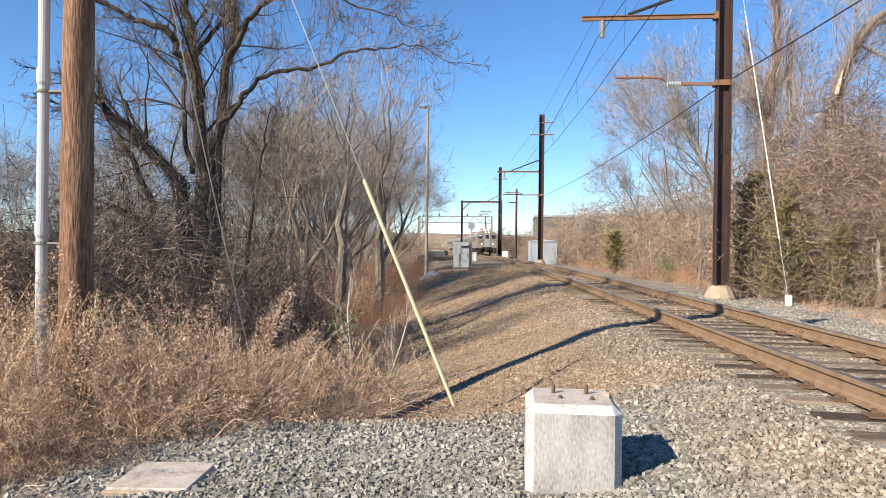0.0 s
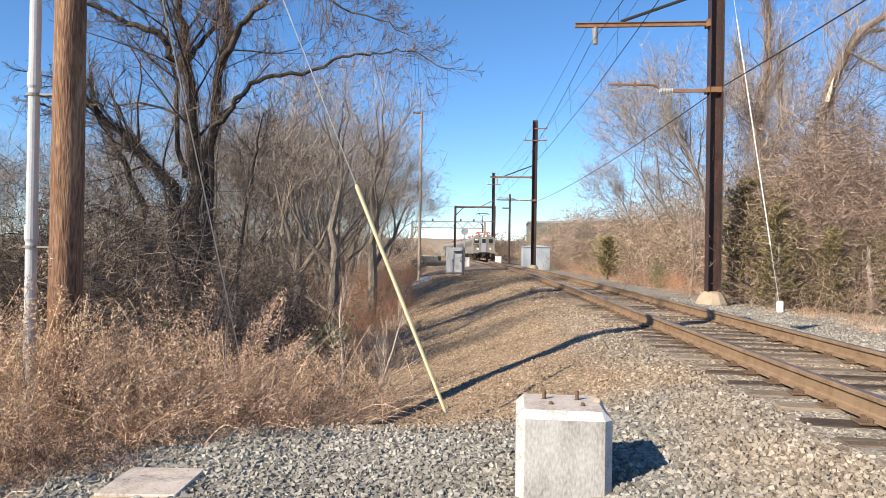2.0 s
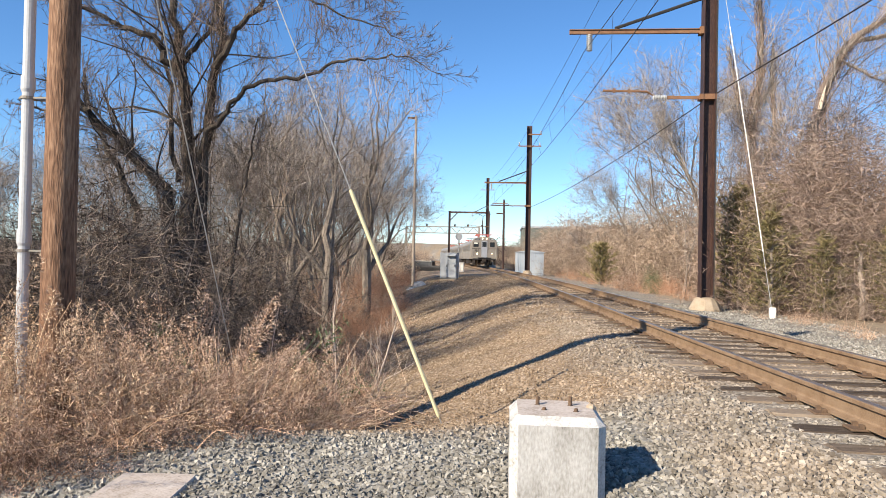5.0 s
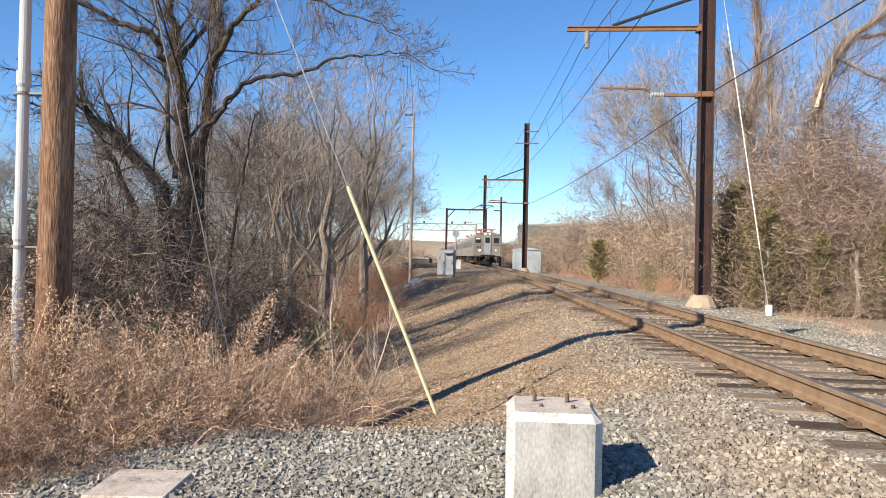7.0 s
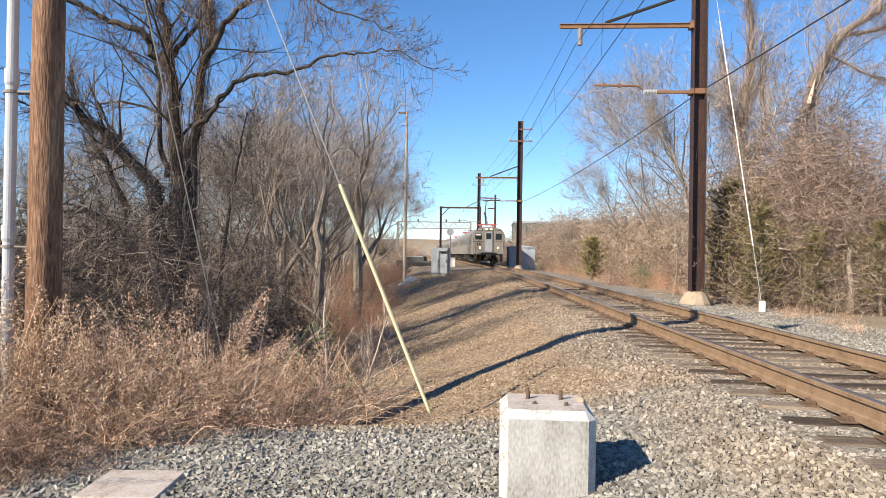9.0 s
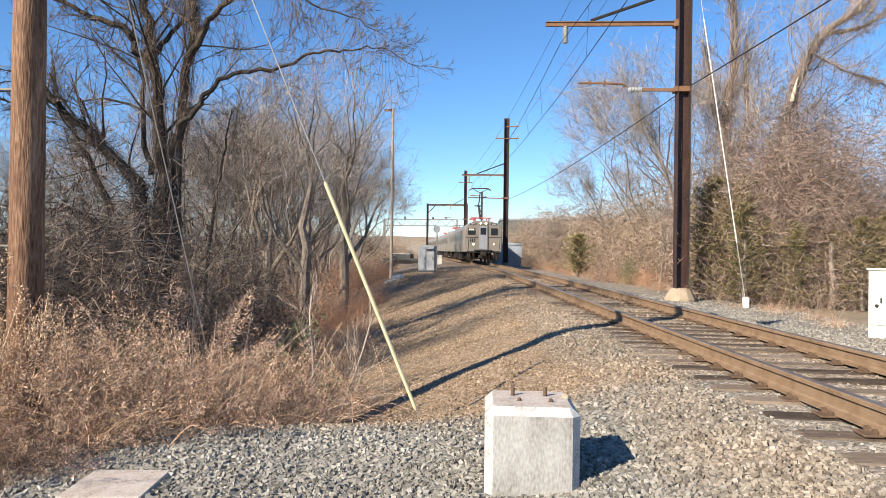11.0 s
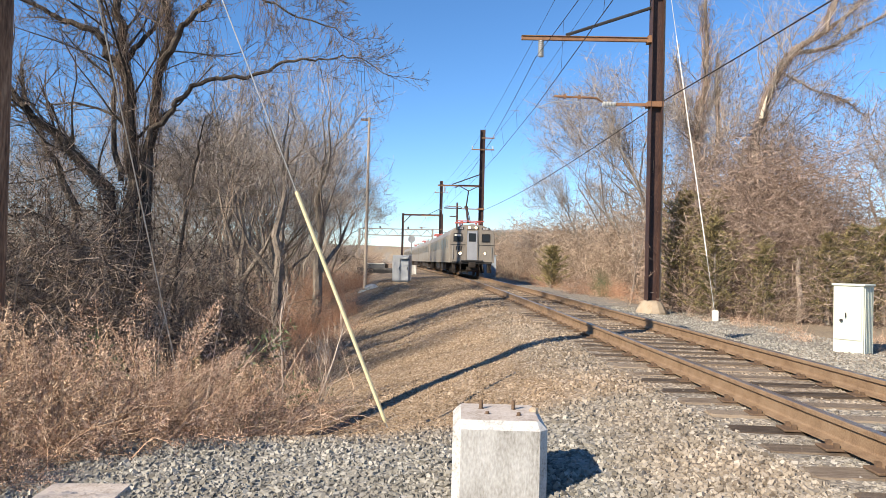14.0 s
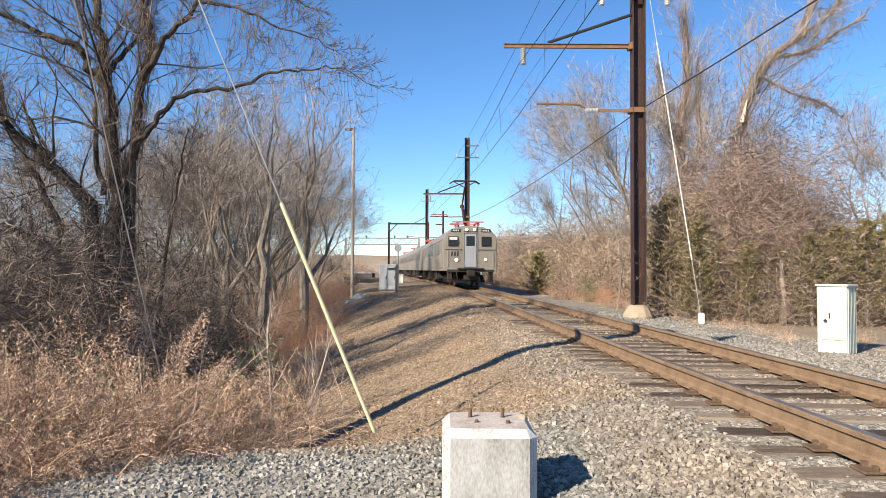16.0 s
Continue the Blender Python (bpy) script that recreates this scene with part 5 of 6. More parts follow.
def wood_lot():
    made = {}
    spots = [
        # beyond the old tree, along the foot of the bank
        ("broad", -8.4, 27.5, 190, 1.1), ("tall", -7.6, 31.0, 80, 1.2), ("forked", -9.4, 35, 200, 1.25), ("tall", -9.8, 29, 30, 1.05), ("forked", -10.2, 41, 140, 1.3), ("broad", -12.5, 47, 70, 1.4), ("tall", -10.6, 45, 120, 1.2),
        ("broad", -12.2, 53, 250, 1.3), ("broad", -11.6, 60, 40, 1.25), ("tall", -13.2, 64, 300, 1.3), ("forked", -11.5, 33, 100, 1.15), ("stout", -6.3, 24.6, 250, 0.95), ("stout", -6.0, 29.5, 90, 1.05), ("stout", -8.0, 26.0, 30, 1.0),
        ("tall", -12.2, 44, 60, 1.3), ("forked", -13.0, 29, 280, 1.0), ("broad", -15, 25, 0, 0.75), ("tall", -20.5, 29, 80, 0.9), ("forked", -22, 34, 200, 0.95), ("broad", -16.5, 38, 0, 1.05),
        ("broad", -14.0, 50, 10, 1.3), ("forked", -19, 42, 70, 1.2), ("forked", -25, 40, 10, 1.2), ("tall", -15.0, 76, 0, 1.1), ("forked", -15.5, 68, 60, 1.15),
        # beside the viewpoint, where their shadows reach over the bank
        ("tall", -8.4, 7.65, 40, 1.15), ("forked", -14.5, 9.5, 120, 1.0), ("tall", -17.5, 13.5, 10, 1.1),
        # over the line
        ("forked", 12.3, 38, 0, 1.5), ("tall", 12.6, 42, 90, 1.5), ("slim", 9.3, 37, 30, 1.4), ("forked", 12.6, 48, 190, 1.4), ("tall", 10.6, 56, 100, 1.1), ("broad", 15.6, 42, 40, 1.2), ("tall", 15.0, 44, 250, 1.35),
        ("tall", 18.5, 38, 20, 1.1), ("slim", 9.6, 33, 200, 1.3), ("forked", 21.5, 33, 120, 1.15), ("tall", 19.8, 29, 300, 1.0), ("slim", 19.0, 27, 40, 0.9),
    ]
    rng = random.Random(3)
    for i in range(20):
        y = rng.uniform(85, 260)
        side = rng.choice((-1, 1, 1))
        x = track_x(y) + (side * rng.uniform(10, 60) if side > 0 else -rng.uniform(11, 55))
        spots.append((rng.choice(("far_a", "far_b")), x, y, rng.uniform(0, 360), rng.uniform(0.7, 1.1)))
    for i in range(13):
        y = rng.uniform(110, 230)
        spots.append((rng.choice(("far_a", "far_b")), track_x(y) - rng.uniform(13, 70), y, rng.uniform(0, 360), rng.uniform(0.6, 0.9)))
    for i in range(28):
        spots.append((rng.choice(("far_a", "far_b")), rng.uniform(-55, -14), rng.uniform(42, 90), rng.uniform(0, 360), rng.uniform(0.8, 1.15)))
    for i in range(16):
        y = rng.uniform(48, 100)
        spots.append((rng.choice(("far_a", "far_b")), track_x(y) + rng.uniform(9, 24), y, rng.uniform(0, 360), rng.uniform(0.5, 0.75)))
    for kind, x, y, turn, size in spots:
        at = (x, y, ground_z(x, y) - 0.1)
        if kind in made:
            made[kind].scale = (size, size, size)
            copy_thing(made[kind], pose(*at, 0, 0, turn))
        else:
            made[kind] = make_tree("bare_tree", LOOKS[kind], KINDS[kind], at, turn, size)


wood_lot()


def vine_trees():
    """Two dead trunks wrapped in vines over the line, one broken and leaning."""
    rng = random.Random(8)
    for limbs, at, label in (
        ([([(0, 0, -0.6), (0.1, 0, 4), (-0.1, 0.2, 8), (0.3, 0, 11), (0.1, 0, 14)], 0.2, 0.06), ([(0.1, 0, 5), (0.7, 0, 7.5), (0.8, 0.3, 11.5)], 0.13, 0.05),
          ([(0, 0, 6.4), (-0.7, 0, 8.3), (-1.2, 0, 11.2)], 0.1, 0.03)], (10.9, 31.5), "dead tree trunk wrapped in thick brown vines"),
        ([([(-0.9, 0, -0.6), (-0.7, 0, 5), (-0.55, 0, 7.7), (-0.1, 0, 9.6), (0.6, 0, 11.3), (1.4, 0, 12.4), (2.7, 0, 13.3), (3.5, 0, 15.4), (4.0, 0, 17)], 0.25, 0.08),
          ([(1.2, 0, 12.2), (2.2, 0, 12.35), (3.2, 0.2, 12.6), (4.3, 0.2, 13.4), (6.0, 0.2, 14.4)], 0.13, 0.04),
          ([(2.7, 0, 13.3), (3.6, 0, 13.9), (4.7, 0.3, 15.0), (5.6, 0.3, 16.6)], 0.1, 0.03),
          ([(0.6, 0, 11.3), (2.0, -0.3, 10.4), (3.4, -0.4, 9.9), (4.6, -0.5, 9.0)], 0.06, 0.015)], (14.9, 34.0), "leaning vine-covered tree with a broken pale stub"),
    ):
        wood, twigs, vines = Shape(), Shape(), Shape()
        for pts, r0, r1 in limbs:
            fine = []
            for a, b in zip(pts, pts[1:]):
                for q in range(3):
                    fine.append(Vector(a).lerp(Vector(b), q / 3) + Vector((rng.gauss(0, 0.05), rng.gauss(0, 0.05), 0)))
            fine.append(Vector(pts[-1]))
            rad = [r0 + (r1 - r0) * i / (len(fine) - 1) for i in range(len(fine))]
            wood.tube(fine, rad, 9, False)
            climbing(vines, fine, rad, 70 if pts is limbs[0][0] else 18, rng, 0.008, 0.13 if r0 > 0.15 else 0.08)
            hanging(vines, fine, 130, rng, (0.3, 1.6), 0.005)
            sprout(wood, twigs, fine, r0 * 0.35, 0.03, 0, 2, rng, (30, 10, 9), (0.22, 0.5, 0.55), 0.2, (0.5, 1.2), 0.006, 0.3)
        t = thing("vine_tree", label, "tree", "bare trees", at=(*at, ground_z(*at)))
        part("trunk", wood, "bark", t)
        part("crown", twigs, "twig", t, "fine leafless twigs")
        part("vines", vines, "vine_brown", t, "thick brown vine stems")
        if at[0] > 14:
            s = Shape()
            s.tube([Vector((-0.4, -0.36, 8.9)), Vector((-0.3, -0.4, 9.4)), Vector((-0.15, -0.38, 10.0))], [0.1, 0.08, 0.02], 6)
            part("broken_stub", s, "snag", t, "pale freshly split wood")


vine_trees()


def brush_base(seed, stems, height, spread, side_twigs, r):
    rng = random.Random(seed)
    s = Shape()
    for _ in range(stems):
        a = rng.uniform(0, 6.283)
        q = rng.random() ** 0.6 * spread
        p = Vector((math.cos(a) * q, math.sin(a) * q, -0.1))
        d = Vector((math.cos(a + rng.gauss(0, 1)) * rng.uniform(0, 0.4), math.sin(a + rng.gauss(0, 1)) * rng.uniform(0, 0.4), 1))
        pts = wander(p, d, height * rng.uniform(0.35, 1.1), 5, rng, 0.26, -0.02)
        s.tube(pts, [r, r * 0.9, r * 0.75, r * 0.6, r * 0.45, r * 0.3], 3, False)
        for _ in range(side_twigs):
            j = rng.randrange(1, 5)
            w = wander(pts[j].lerp(pts[j + 1], rng.random()), Vector((rng.gauss(0, 1), rng.gauss(0, 1), rng.gauss(0.15, 0.6))), height * rng.uniform(0.07, 0.24), 2, rng, 0.4, -0.05)
            s.blade(w[0], w[1], r * 0.6)
            s.blade(w[1] + (w[0] - w[1]) * 0.25, w[2], r * 0.5)
    return s.tris()


def mound_base(seed, count, radius, height, r, reach=(0.12, 0.5), stems=14):
    """A rounded tangle of short crossing shoots, thickest towards its skin."""
    rng = random.Random(seed)
    s = Shape()
    lumps = [(rng.uniform(-0.5, 0.5) * radius, rng.uniform(-0.5, 0.5) * radius, rng.uniform(0.55, 1.0)) for _ in range(5)]
    for _ in range(count):
        lx, ly, k = rng.choice(lumps)
        a, q = rng.uniform(0, 6.283), rng.random()
        f = rng.uniform(0.55, 1.05) if rng.random() < 0.75 else rng.uniform(0.1, 0.7)
        w = math.sqrt(1 - q * q)
        p = Vector((lx + math.cos(a) * w * radius * 0.75 * f, ly + math.sin(a) * w * radius * 0.75 * f, height * k * q * f))
        d = Vector((rng.gauss(0, 1), rng.gauss(0, 1), rng.gauss(0.1, 0.8))).normalized()
        s.blade(p, p + d * rng.uniform(*reach), r * rng.uniform(0.6, 1.3))
    for _ in range(count // 60):
        lx, ly, k = rng.choice(lumps)
        a = rng.uniform(0, 6.283)
        w = rng.uniform(0.3, 0.75) * radius
        p = Vector((lx + math.cos(a) * w * 0.6, ly + math.sin(a) * w * 0.6, height * k * rng.uniform(0.2, 0.9)))
        s.ribbon(wander(p, Vector((math.cos(a), math.sin(a), rng.uniform(-0.3, 1.2))), rng.uniform(0.5, 1.4), 4, rng, 0.15, -0.16), r * 0.75, r * 0.35)
    for _ in range(stems):
        lx, ly, k = rng.choice(lumps)
        pts = wander(Vector((lx + rng.gauss(0, 0.3), ly + rng.gauss(0, 0.3), -0.1)), Vector((rng.gauss(0, 0.2), rng.gauss(0, 0.2), 1)), height * k, 4, rng, 0.15, 0)
        s.tube(pts, [0.009, 0.008, 0.006, 0.004, 0.003], 3, False)
    return s.tris()


def weed_base(seed, stems, height, spread, leaves):
    """Dry arching stalks with curled leaves and feathery heads."""
    rng = random.Random(seed)
    s = Shape()
    for _ in range(stems):
        a = rng.uniform(0, 6.283)
        q = math.sqrt(rng.random()) * spread
        p = Vector((math.cos(a) * q, math.sin(a) * q, -0.1))
        pts = wander(p, Vector((rng.gauss(0, 0.28), rng.gauss(0, 0.28), 1)), height * rng.uniform(0.5, 1.1), 4, rng, 0.2, -0.11)
        s.tube(pts[::2], [0.003, 0.0025, 0.0015], 3, False)
        for _ in range(leaves):
            f = rng.uniform(2.0, 3.999)
            j = int(f)
            o = pts[j].lerp(pts[j + 1], f - j)
            d = (pts[j + 1] - pts[j]).normalized() * 0.9 + Vector((rng.gauss(0, 0.7), rng.gauss(0, 0.7), rng.gauss(0, 0.5)))
            s.spike(o, o + d.normalized() * rng.uniform(0.025, 0.08), 0.0034)
        for _ in range(leaves // 12):
            f = rng.uniform(0.8, 3.999)
            j = int(f)
            o = pts[j].lerp(pts[j + 1], f - j)
            d = Vector((rng.gauss(0, 1), rng.gauss(0, 1), rng.gauss(0.2, 0.8))).normalized()
            w = d.orthogonal().normalized() * rng.uniform(0.002, 0.0045)
            l = rng.uniform(0.02, 0.06)
            b = len(s.v)
            s.v += [o - w * 0.4, o + d * l * 0.5 + w, o + d * l + Vector((0, 0, -0.25 * l)), o + d * l * 0.5 - w]
            s.f.append((b, b + 1, b + 2, b + 3))
    return s.tris()


def plume_base(seed, stems, height, spread, heads):
    """A domed clump of arching stalks, each ending in a soft drooping plume of tiny dry flowers."""
    rng = random.Random(seed)
    s = Shape()
    for _ in range(stems):
        a = rng.uniform(0, 6.283)
        q = math.sqrt(rng.random())
        out = Vector((math.cos(a), math.sin(a), 0))
        pts = wander(out * q * spread * 0.6 + Vector((0, 0, -0.1)), out * q * 0.6 + Vector((0, 0, 1)), height * (1.1 - 0.45 * q * q) * rng.uniform(0.8, 1.05), 6, rng, 0.1, -0.1 - 0.14 * q)
        s.ribbon([pts[0], pts[2], pts[4], pts[6]], 0.0032, 0.0016)
        size = rng.uniform(0.7, 1.25)
        droop = Vector((out.x * 0.6 + rng.gauss(0, 0.3), out.y * 0.6 + rng.gauss(0, 0.3), rng.uniform(-0.3, 0.5))).normalized()
        root, tip = pts[4], pts[6] + droop * 0.07 * size
        axis = tip - root
        for _ in range(heads):
            f = rng.random()
            w = (0.062 * math.sin(math.pi * (0.12 + 0.88 * f) ** 0.8) + 0.012) * size * math.sqrt(rng.random())
            side = turned(axis, 1.5708, rng)
            o = root + axis * f + side * w
            d = axis.normalized() * 0.5 + side * 0.7 + Vector((rng.gauss(0, 0.35), rng.gauss(0, 0.35), rng.gauss(0, 0.35)))
            s.blade(o, o + d.normalized() * rng.uniform(0.011, 0.03), 0.0033)
    return s.tris()


def leaning_base(seed, stems, length, way):
    """Long thin dry stalks that lean over one another."""
    rng = random.Random(seed)
    s = Shape()
    for _ in range(stems):
        p = Vector((rng.gauss(0, 0.35), rng.gauss(0, 0.35), -0.05))
        pts = wander(p, Vector((rng.gauss(way, 0.6), rng.gauss(-0.25, 0.5), 1.0)), length * rng.uniform(0.5, 1.1), 5, rng, 0.12, -0.24)
        s.ribbon(pts, 0.0036, 0.0014)
        for _ in range(9):
            f = rng.uniform(1, 4.99)
            j = int(f)
            o = pts[j].lerp(pts[j + 1], f - j)
            d = (pts[j + 1] - pts[j]).normalized() + Vector((rng.gauss(0, 0.5), rng.gauss(0, 0.5), rng.gauss(0, 0.4)))
            s.blade(o, o + d.normalized() * rng.uniform(0.04, 0.16), 0.0026)
    return s.tris()


def spread_over(n, rng, inside, box, size, tilt=0.08, sink=0.0):
    out = []
    while len(out) < n:
        x, y = rng.uniform(box[0], box[1]), rng.uniform(box[2], box[3])
        k = inside(x, y)
        if k > 0 and rng.random() < k:
            out.append((x, y, ground_z(x, y) - sink, size(x, y) * rng.uniform(0.75, 1.2), tilt))
    return out


def stuff(name, bases, spots, material, label, category, rng):
    v, t = scattered(bases, spots, rng)
    return tagged(new(name, mesh_of_arrays(name, v, t, material)), label, category, kind="stuff")


def bank_edge(y):
    """How far right the growth on the near side of the line reaches."""
    return steps(y, [(3, -3.3), (4.6, -3.1), (5.6, -2.75), (6.3, -1.75), (9.6, -2.15), (14.8, -2.7), (31, -3.9), (60, -7.2), (120, -16)])


def growth():
    g = np.random.default_rng(5)
    # dry weeds in the hollow beside the gravel
    fluff = [plume_base(k + 95, 30, 1.15, 0.85, 210) for k in range(5)]
    stalks = [leaning_base(k + 110, 90, 1.25, 0.5) for k in range(3)]

    def tall(x, y):
        return (0.78 if y < 5.2 else 1.12) * (0.7 if x > -2.7 else 1.0) * 1.04 * (1 + 0.2 * noise.noise((x * 1.2, y * 1.2, 21)))
    soft = spread_over(112, g, lambda x, y: x < bank_edge(y) - 0.2, (-8.0, -1.6, 4.2, 9.8), tall, 0.14)
    soft += [(x, y, ground_z(x, y), k, 0.1) for x, y, k in ((-3.85, 5.25, 0.86), (-4.3, 5.2, 0.84), (-3.5, 5.35, 0.8), (-4.65, 5.4, 0.9), (-4.0, 5.55, 0.95), (-3.2, 5.7, 0.8))]
    soft_pale = [p for p in soft if noise.noise((p[0] * 0.8, p[1] * 0.8, 7)) > 0.0]
    stuff("weed_clumps", fluff, [p for p in soft if p not in soft_pale], "weed", "rounded russet clumps of dry weeds", "weeds", g)
    stuff("pale_weed_clumps", fluff, soft_pale, "weed_tan", "rounded pale tan clumps of dry weeds", "weeds", g)
    lean = spread_over(30, g, lambda x, y: bank_edge(y) - 2.6 < x < bank_edge(y) + 0.05, (-6.5, -1.4, 4.0, 10.5), lambda x, y: 0.6 if y < 5.4 else 0.9, 0.1)
    stuff("dry_stalks", stalks, lean, "weed", "long thin dry stalks leaning over the weeds", "weeds", g)
    green = [plume_base(90, 22, 0.75, 0.5, 80)]
    stuff("green_shrub", green, [(x, y, ground_z(x, y), k, 0.1) for x, y, k in ((-4.45, 9.0, 3.0), (-4.05, 8.95, 3.1), (-3.75, 8.8, 2.6))], "leaf", "small green leafy shrub among dry weeds", "shrub", g)
    grass = [weed_base(k + 10, 45, 0.55, 0.4, 3) for k in range(2)]
    low = spread_over(75, g, lambda x, y: bank_edge(y) - 0.9 < x < bank_edge(y) + 0.1, (-8, -1.2, 3.8, 26), lambda x, y: 0.8, 0.2)
    stuff("dry_grass", grass, low, "weed", "matted dry grass along the foot of the bank", "grass", g)
    # tangle behind the weeds, its inner shade put into the dark brush colour
    tangle = [brush_base(k + 30, 62, 4.3, 1.0, 15, 0.0075) for k in range(4)]
    mounds = [mound_base(k + 80, 5200, 1.5, 3.6, 0.0042, (0.08, 0.36), 7) for k in range(3)]
    back = spread_over(15, g, lambda x, y: x < bank_edge(y) - 2.2 - 0.2 * max(0, y - 12), (-15, -3.4, 10.2, 23), lambda x, y: 1.2 if x < -6 else 0.75, 0.1)
    thick = spread_over(70, g, lambda x, y: x < bank_edge(y) - 1.6 - 0.12 * max(0, y - 12), (-15, -3.4, 10.4, 20), lambda x, y: (1.22 if x < -5.5 else 0.92) - 0.04 * max(0, y - 13), 0.08)
    # two unseen mounds added to throw shade on the cover and gravel
    thick += [(-4.7, 3.4, -0.6, 0.42, 0.05), (-5.2, 2.6, -0.6, 0.4, 0.05)]
    stuff("thicket", mounds, thick, "brush", "dense dark-toned briar thicket under the trees, with two unseen shade-casting mounds", "thicket", g)
    stuff("brush", tangle, back, "brush", "tangled leafless brush under the trees, coloured dark for shade", "brush", g)
    thin = [brush_base(k + 50, 24, 3.0, 1.1, 18, 0.008) for k in range(3)]
    fringe = spread_over(115, g, lambda x, y: bank_edge(y) - 4.2 < x < bank_edge(y) - 0.6, (-13, -2, 15, 66), lambda x, y: 0.32 + 0.13 * (bank_edge(y) - x), 0.1)
    stuff("russet_brush", thin, fringe, "red_brush", "russet leafless brush along the bank", "brush", g)
    far_left = spread_over(30, g, lambda x, y: x < bank_edge(y) - 3.5, (-40, -5, 22, 70), lambda x, y: 1.4, 0.1) + spread_over(30, g, lambda x, y: 8 < abs(x - track_x(y)) < 26, (-60, 24, 70, 190), lambda x, y: 1.3, 0.1)
    stuff("far_brush", thin, far_left, "brush", "leafless brush between the trees", "brush", g)
    woods = [mound_base(88, 1500, 1.8, 3.0, 0.02, (0.15, 0.55))]
    ridge = spread_over(120, g, lambda x, y: abs(x - track_x(y)) > 9, (-90, 45, 150, 255), lambda x, y: 2.6, 0.05)
    stuff("ridge_brush", woods, ridge, "brush", "leafless woods along the far ridge", "woods", g)
    near_far = spread_over(100, g, lambda x, y: -30 < x - track_x(y) < -7.2, (-75, -6, 60, 215), lambda x, y: 0.6 + 0.006 * (y - 60), 0.08)
    stuff("line_side_brush", woods, near_far, "pale_brush", "tan leafless brush beside the line far off", "brush", g)
    # over the line
    vines = spread_over(40, g, lambda x, y: 1 - ((x - 11.9) / 3.3) ** 2 - ((y - 25.6) / 3.2) ** 2, (8.4, 15.4, 22.4, 29), lambda x, y: 2.05 - 1.0 * (((x - 11.9) / 3.3) ** 2 + ((y - 25.6) / 3.2) ** 2), 0.08)
    low_vines = spread_over(46, g, lambda x, y: x > 0.415 * y and not (13.0 > x > 9.2 and y > 23.5), (8.6, 22, 21.8, 31), lambda x, y: 0.72 + 0.05 * max(0, x - 11), 0.08)
    humps = [mound_base(k + 140, 6500, 1.5, 3.6, 0.0042, (0.06, 0.26), 5) for k in range(2)]
    stuff("vine_thicket", humps, vines, "vine_brown", "tall rounded mound of tangled brown vines", "thicket", g)
    stuff("low_vine_thicket", mounds, low_vines, "pale_brush", "low tangle of brown vines, coloured pale for sunlight", "thicket", g)
    arching = [brush_base(k + 130, 22, 2.2, 0.9, 10, 0.006) for k in range(2)]
    edge_brush = spread_over(20, g, lambda x, y: x > 0.41 * y, (8.8, 15, 21.4, 23.2), lambda x, y: 0.8, 0.2)
    stuff("edge_brush", arching, edge_brush, "pale_brush", "pale arching stems along the edge of the thicket", "brush", g)
    far_mounds = [mound_base(k + 85, 2200, 1.6, 3.4, 0.0095, (0.1, 0.45)) for k in range(2)]
    bushes = spread_over(74, g, lambda x, y: track_x(y) + 6.3 < x < track_x(y) + 16, (-12, 26, 38, 115), lambda x, y: (1.0 + 0.17 * (x - track_x(y) - 6)) * (1.0 + 0.12 * ease(44, 90, y)), 0.08)
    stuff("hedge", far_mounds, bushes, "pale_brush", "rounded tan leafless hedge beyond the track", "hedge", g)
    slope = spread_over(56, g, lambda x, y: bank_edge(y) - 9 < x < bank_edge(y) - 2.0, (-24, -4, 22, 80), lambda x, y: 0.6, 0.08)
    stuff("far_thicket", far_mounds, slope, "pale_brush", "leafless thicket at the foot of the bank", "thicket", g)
    hedge = spread_over(34, g, lambda x, y: track_x(y) + 5.2 < x < track_x(y) + 16, (-12, 26, 36, 120), lambda x, y: 0.85 + 0.1 * (x - track_x(y) - 4.5), 0.1)
    stuff("hedge_brush", thin, hedge, "pale_brush", "tan leafless hedge beyond the track", "brush", g)
    low_red = spread_over(40, g, lambda x, y: track_x(y) + 4.6 < x < track_x(y) + 7.5, (2, 14, 30, 64), lambda x, y: 0.42, 0.1)
    stuff("russet_hedge", thin, low_red, "red_brush", "low russet brush beyond the track", "brush", g)
    verge = spread_over(70, g, lambda x, y: 4.6 < x - track_x(y) < 7.2, (3, 13, 12, 50), lambda x, y: 0.6, 0.2)
    stuff("verge_grass", grass, verge, "weed", "pale dry grass on the verge", "grass", g)


growth()


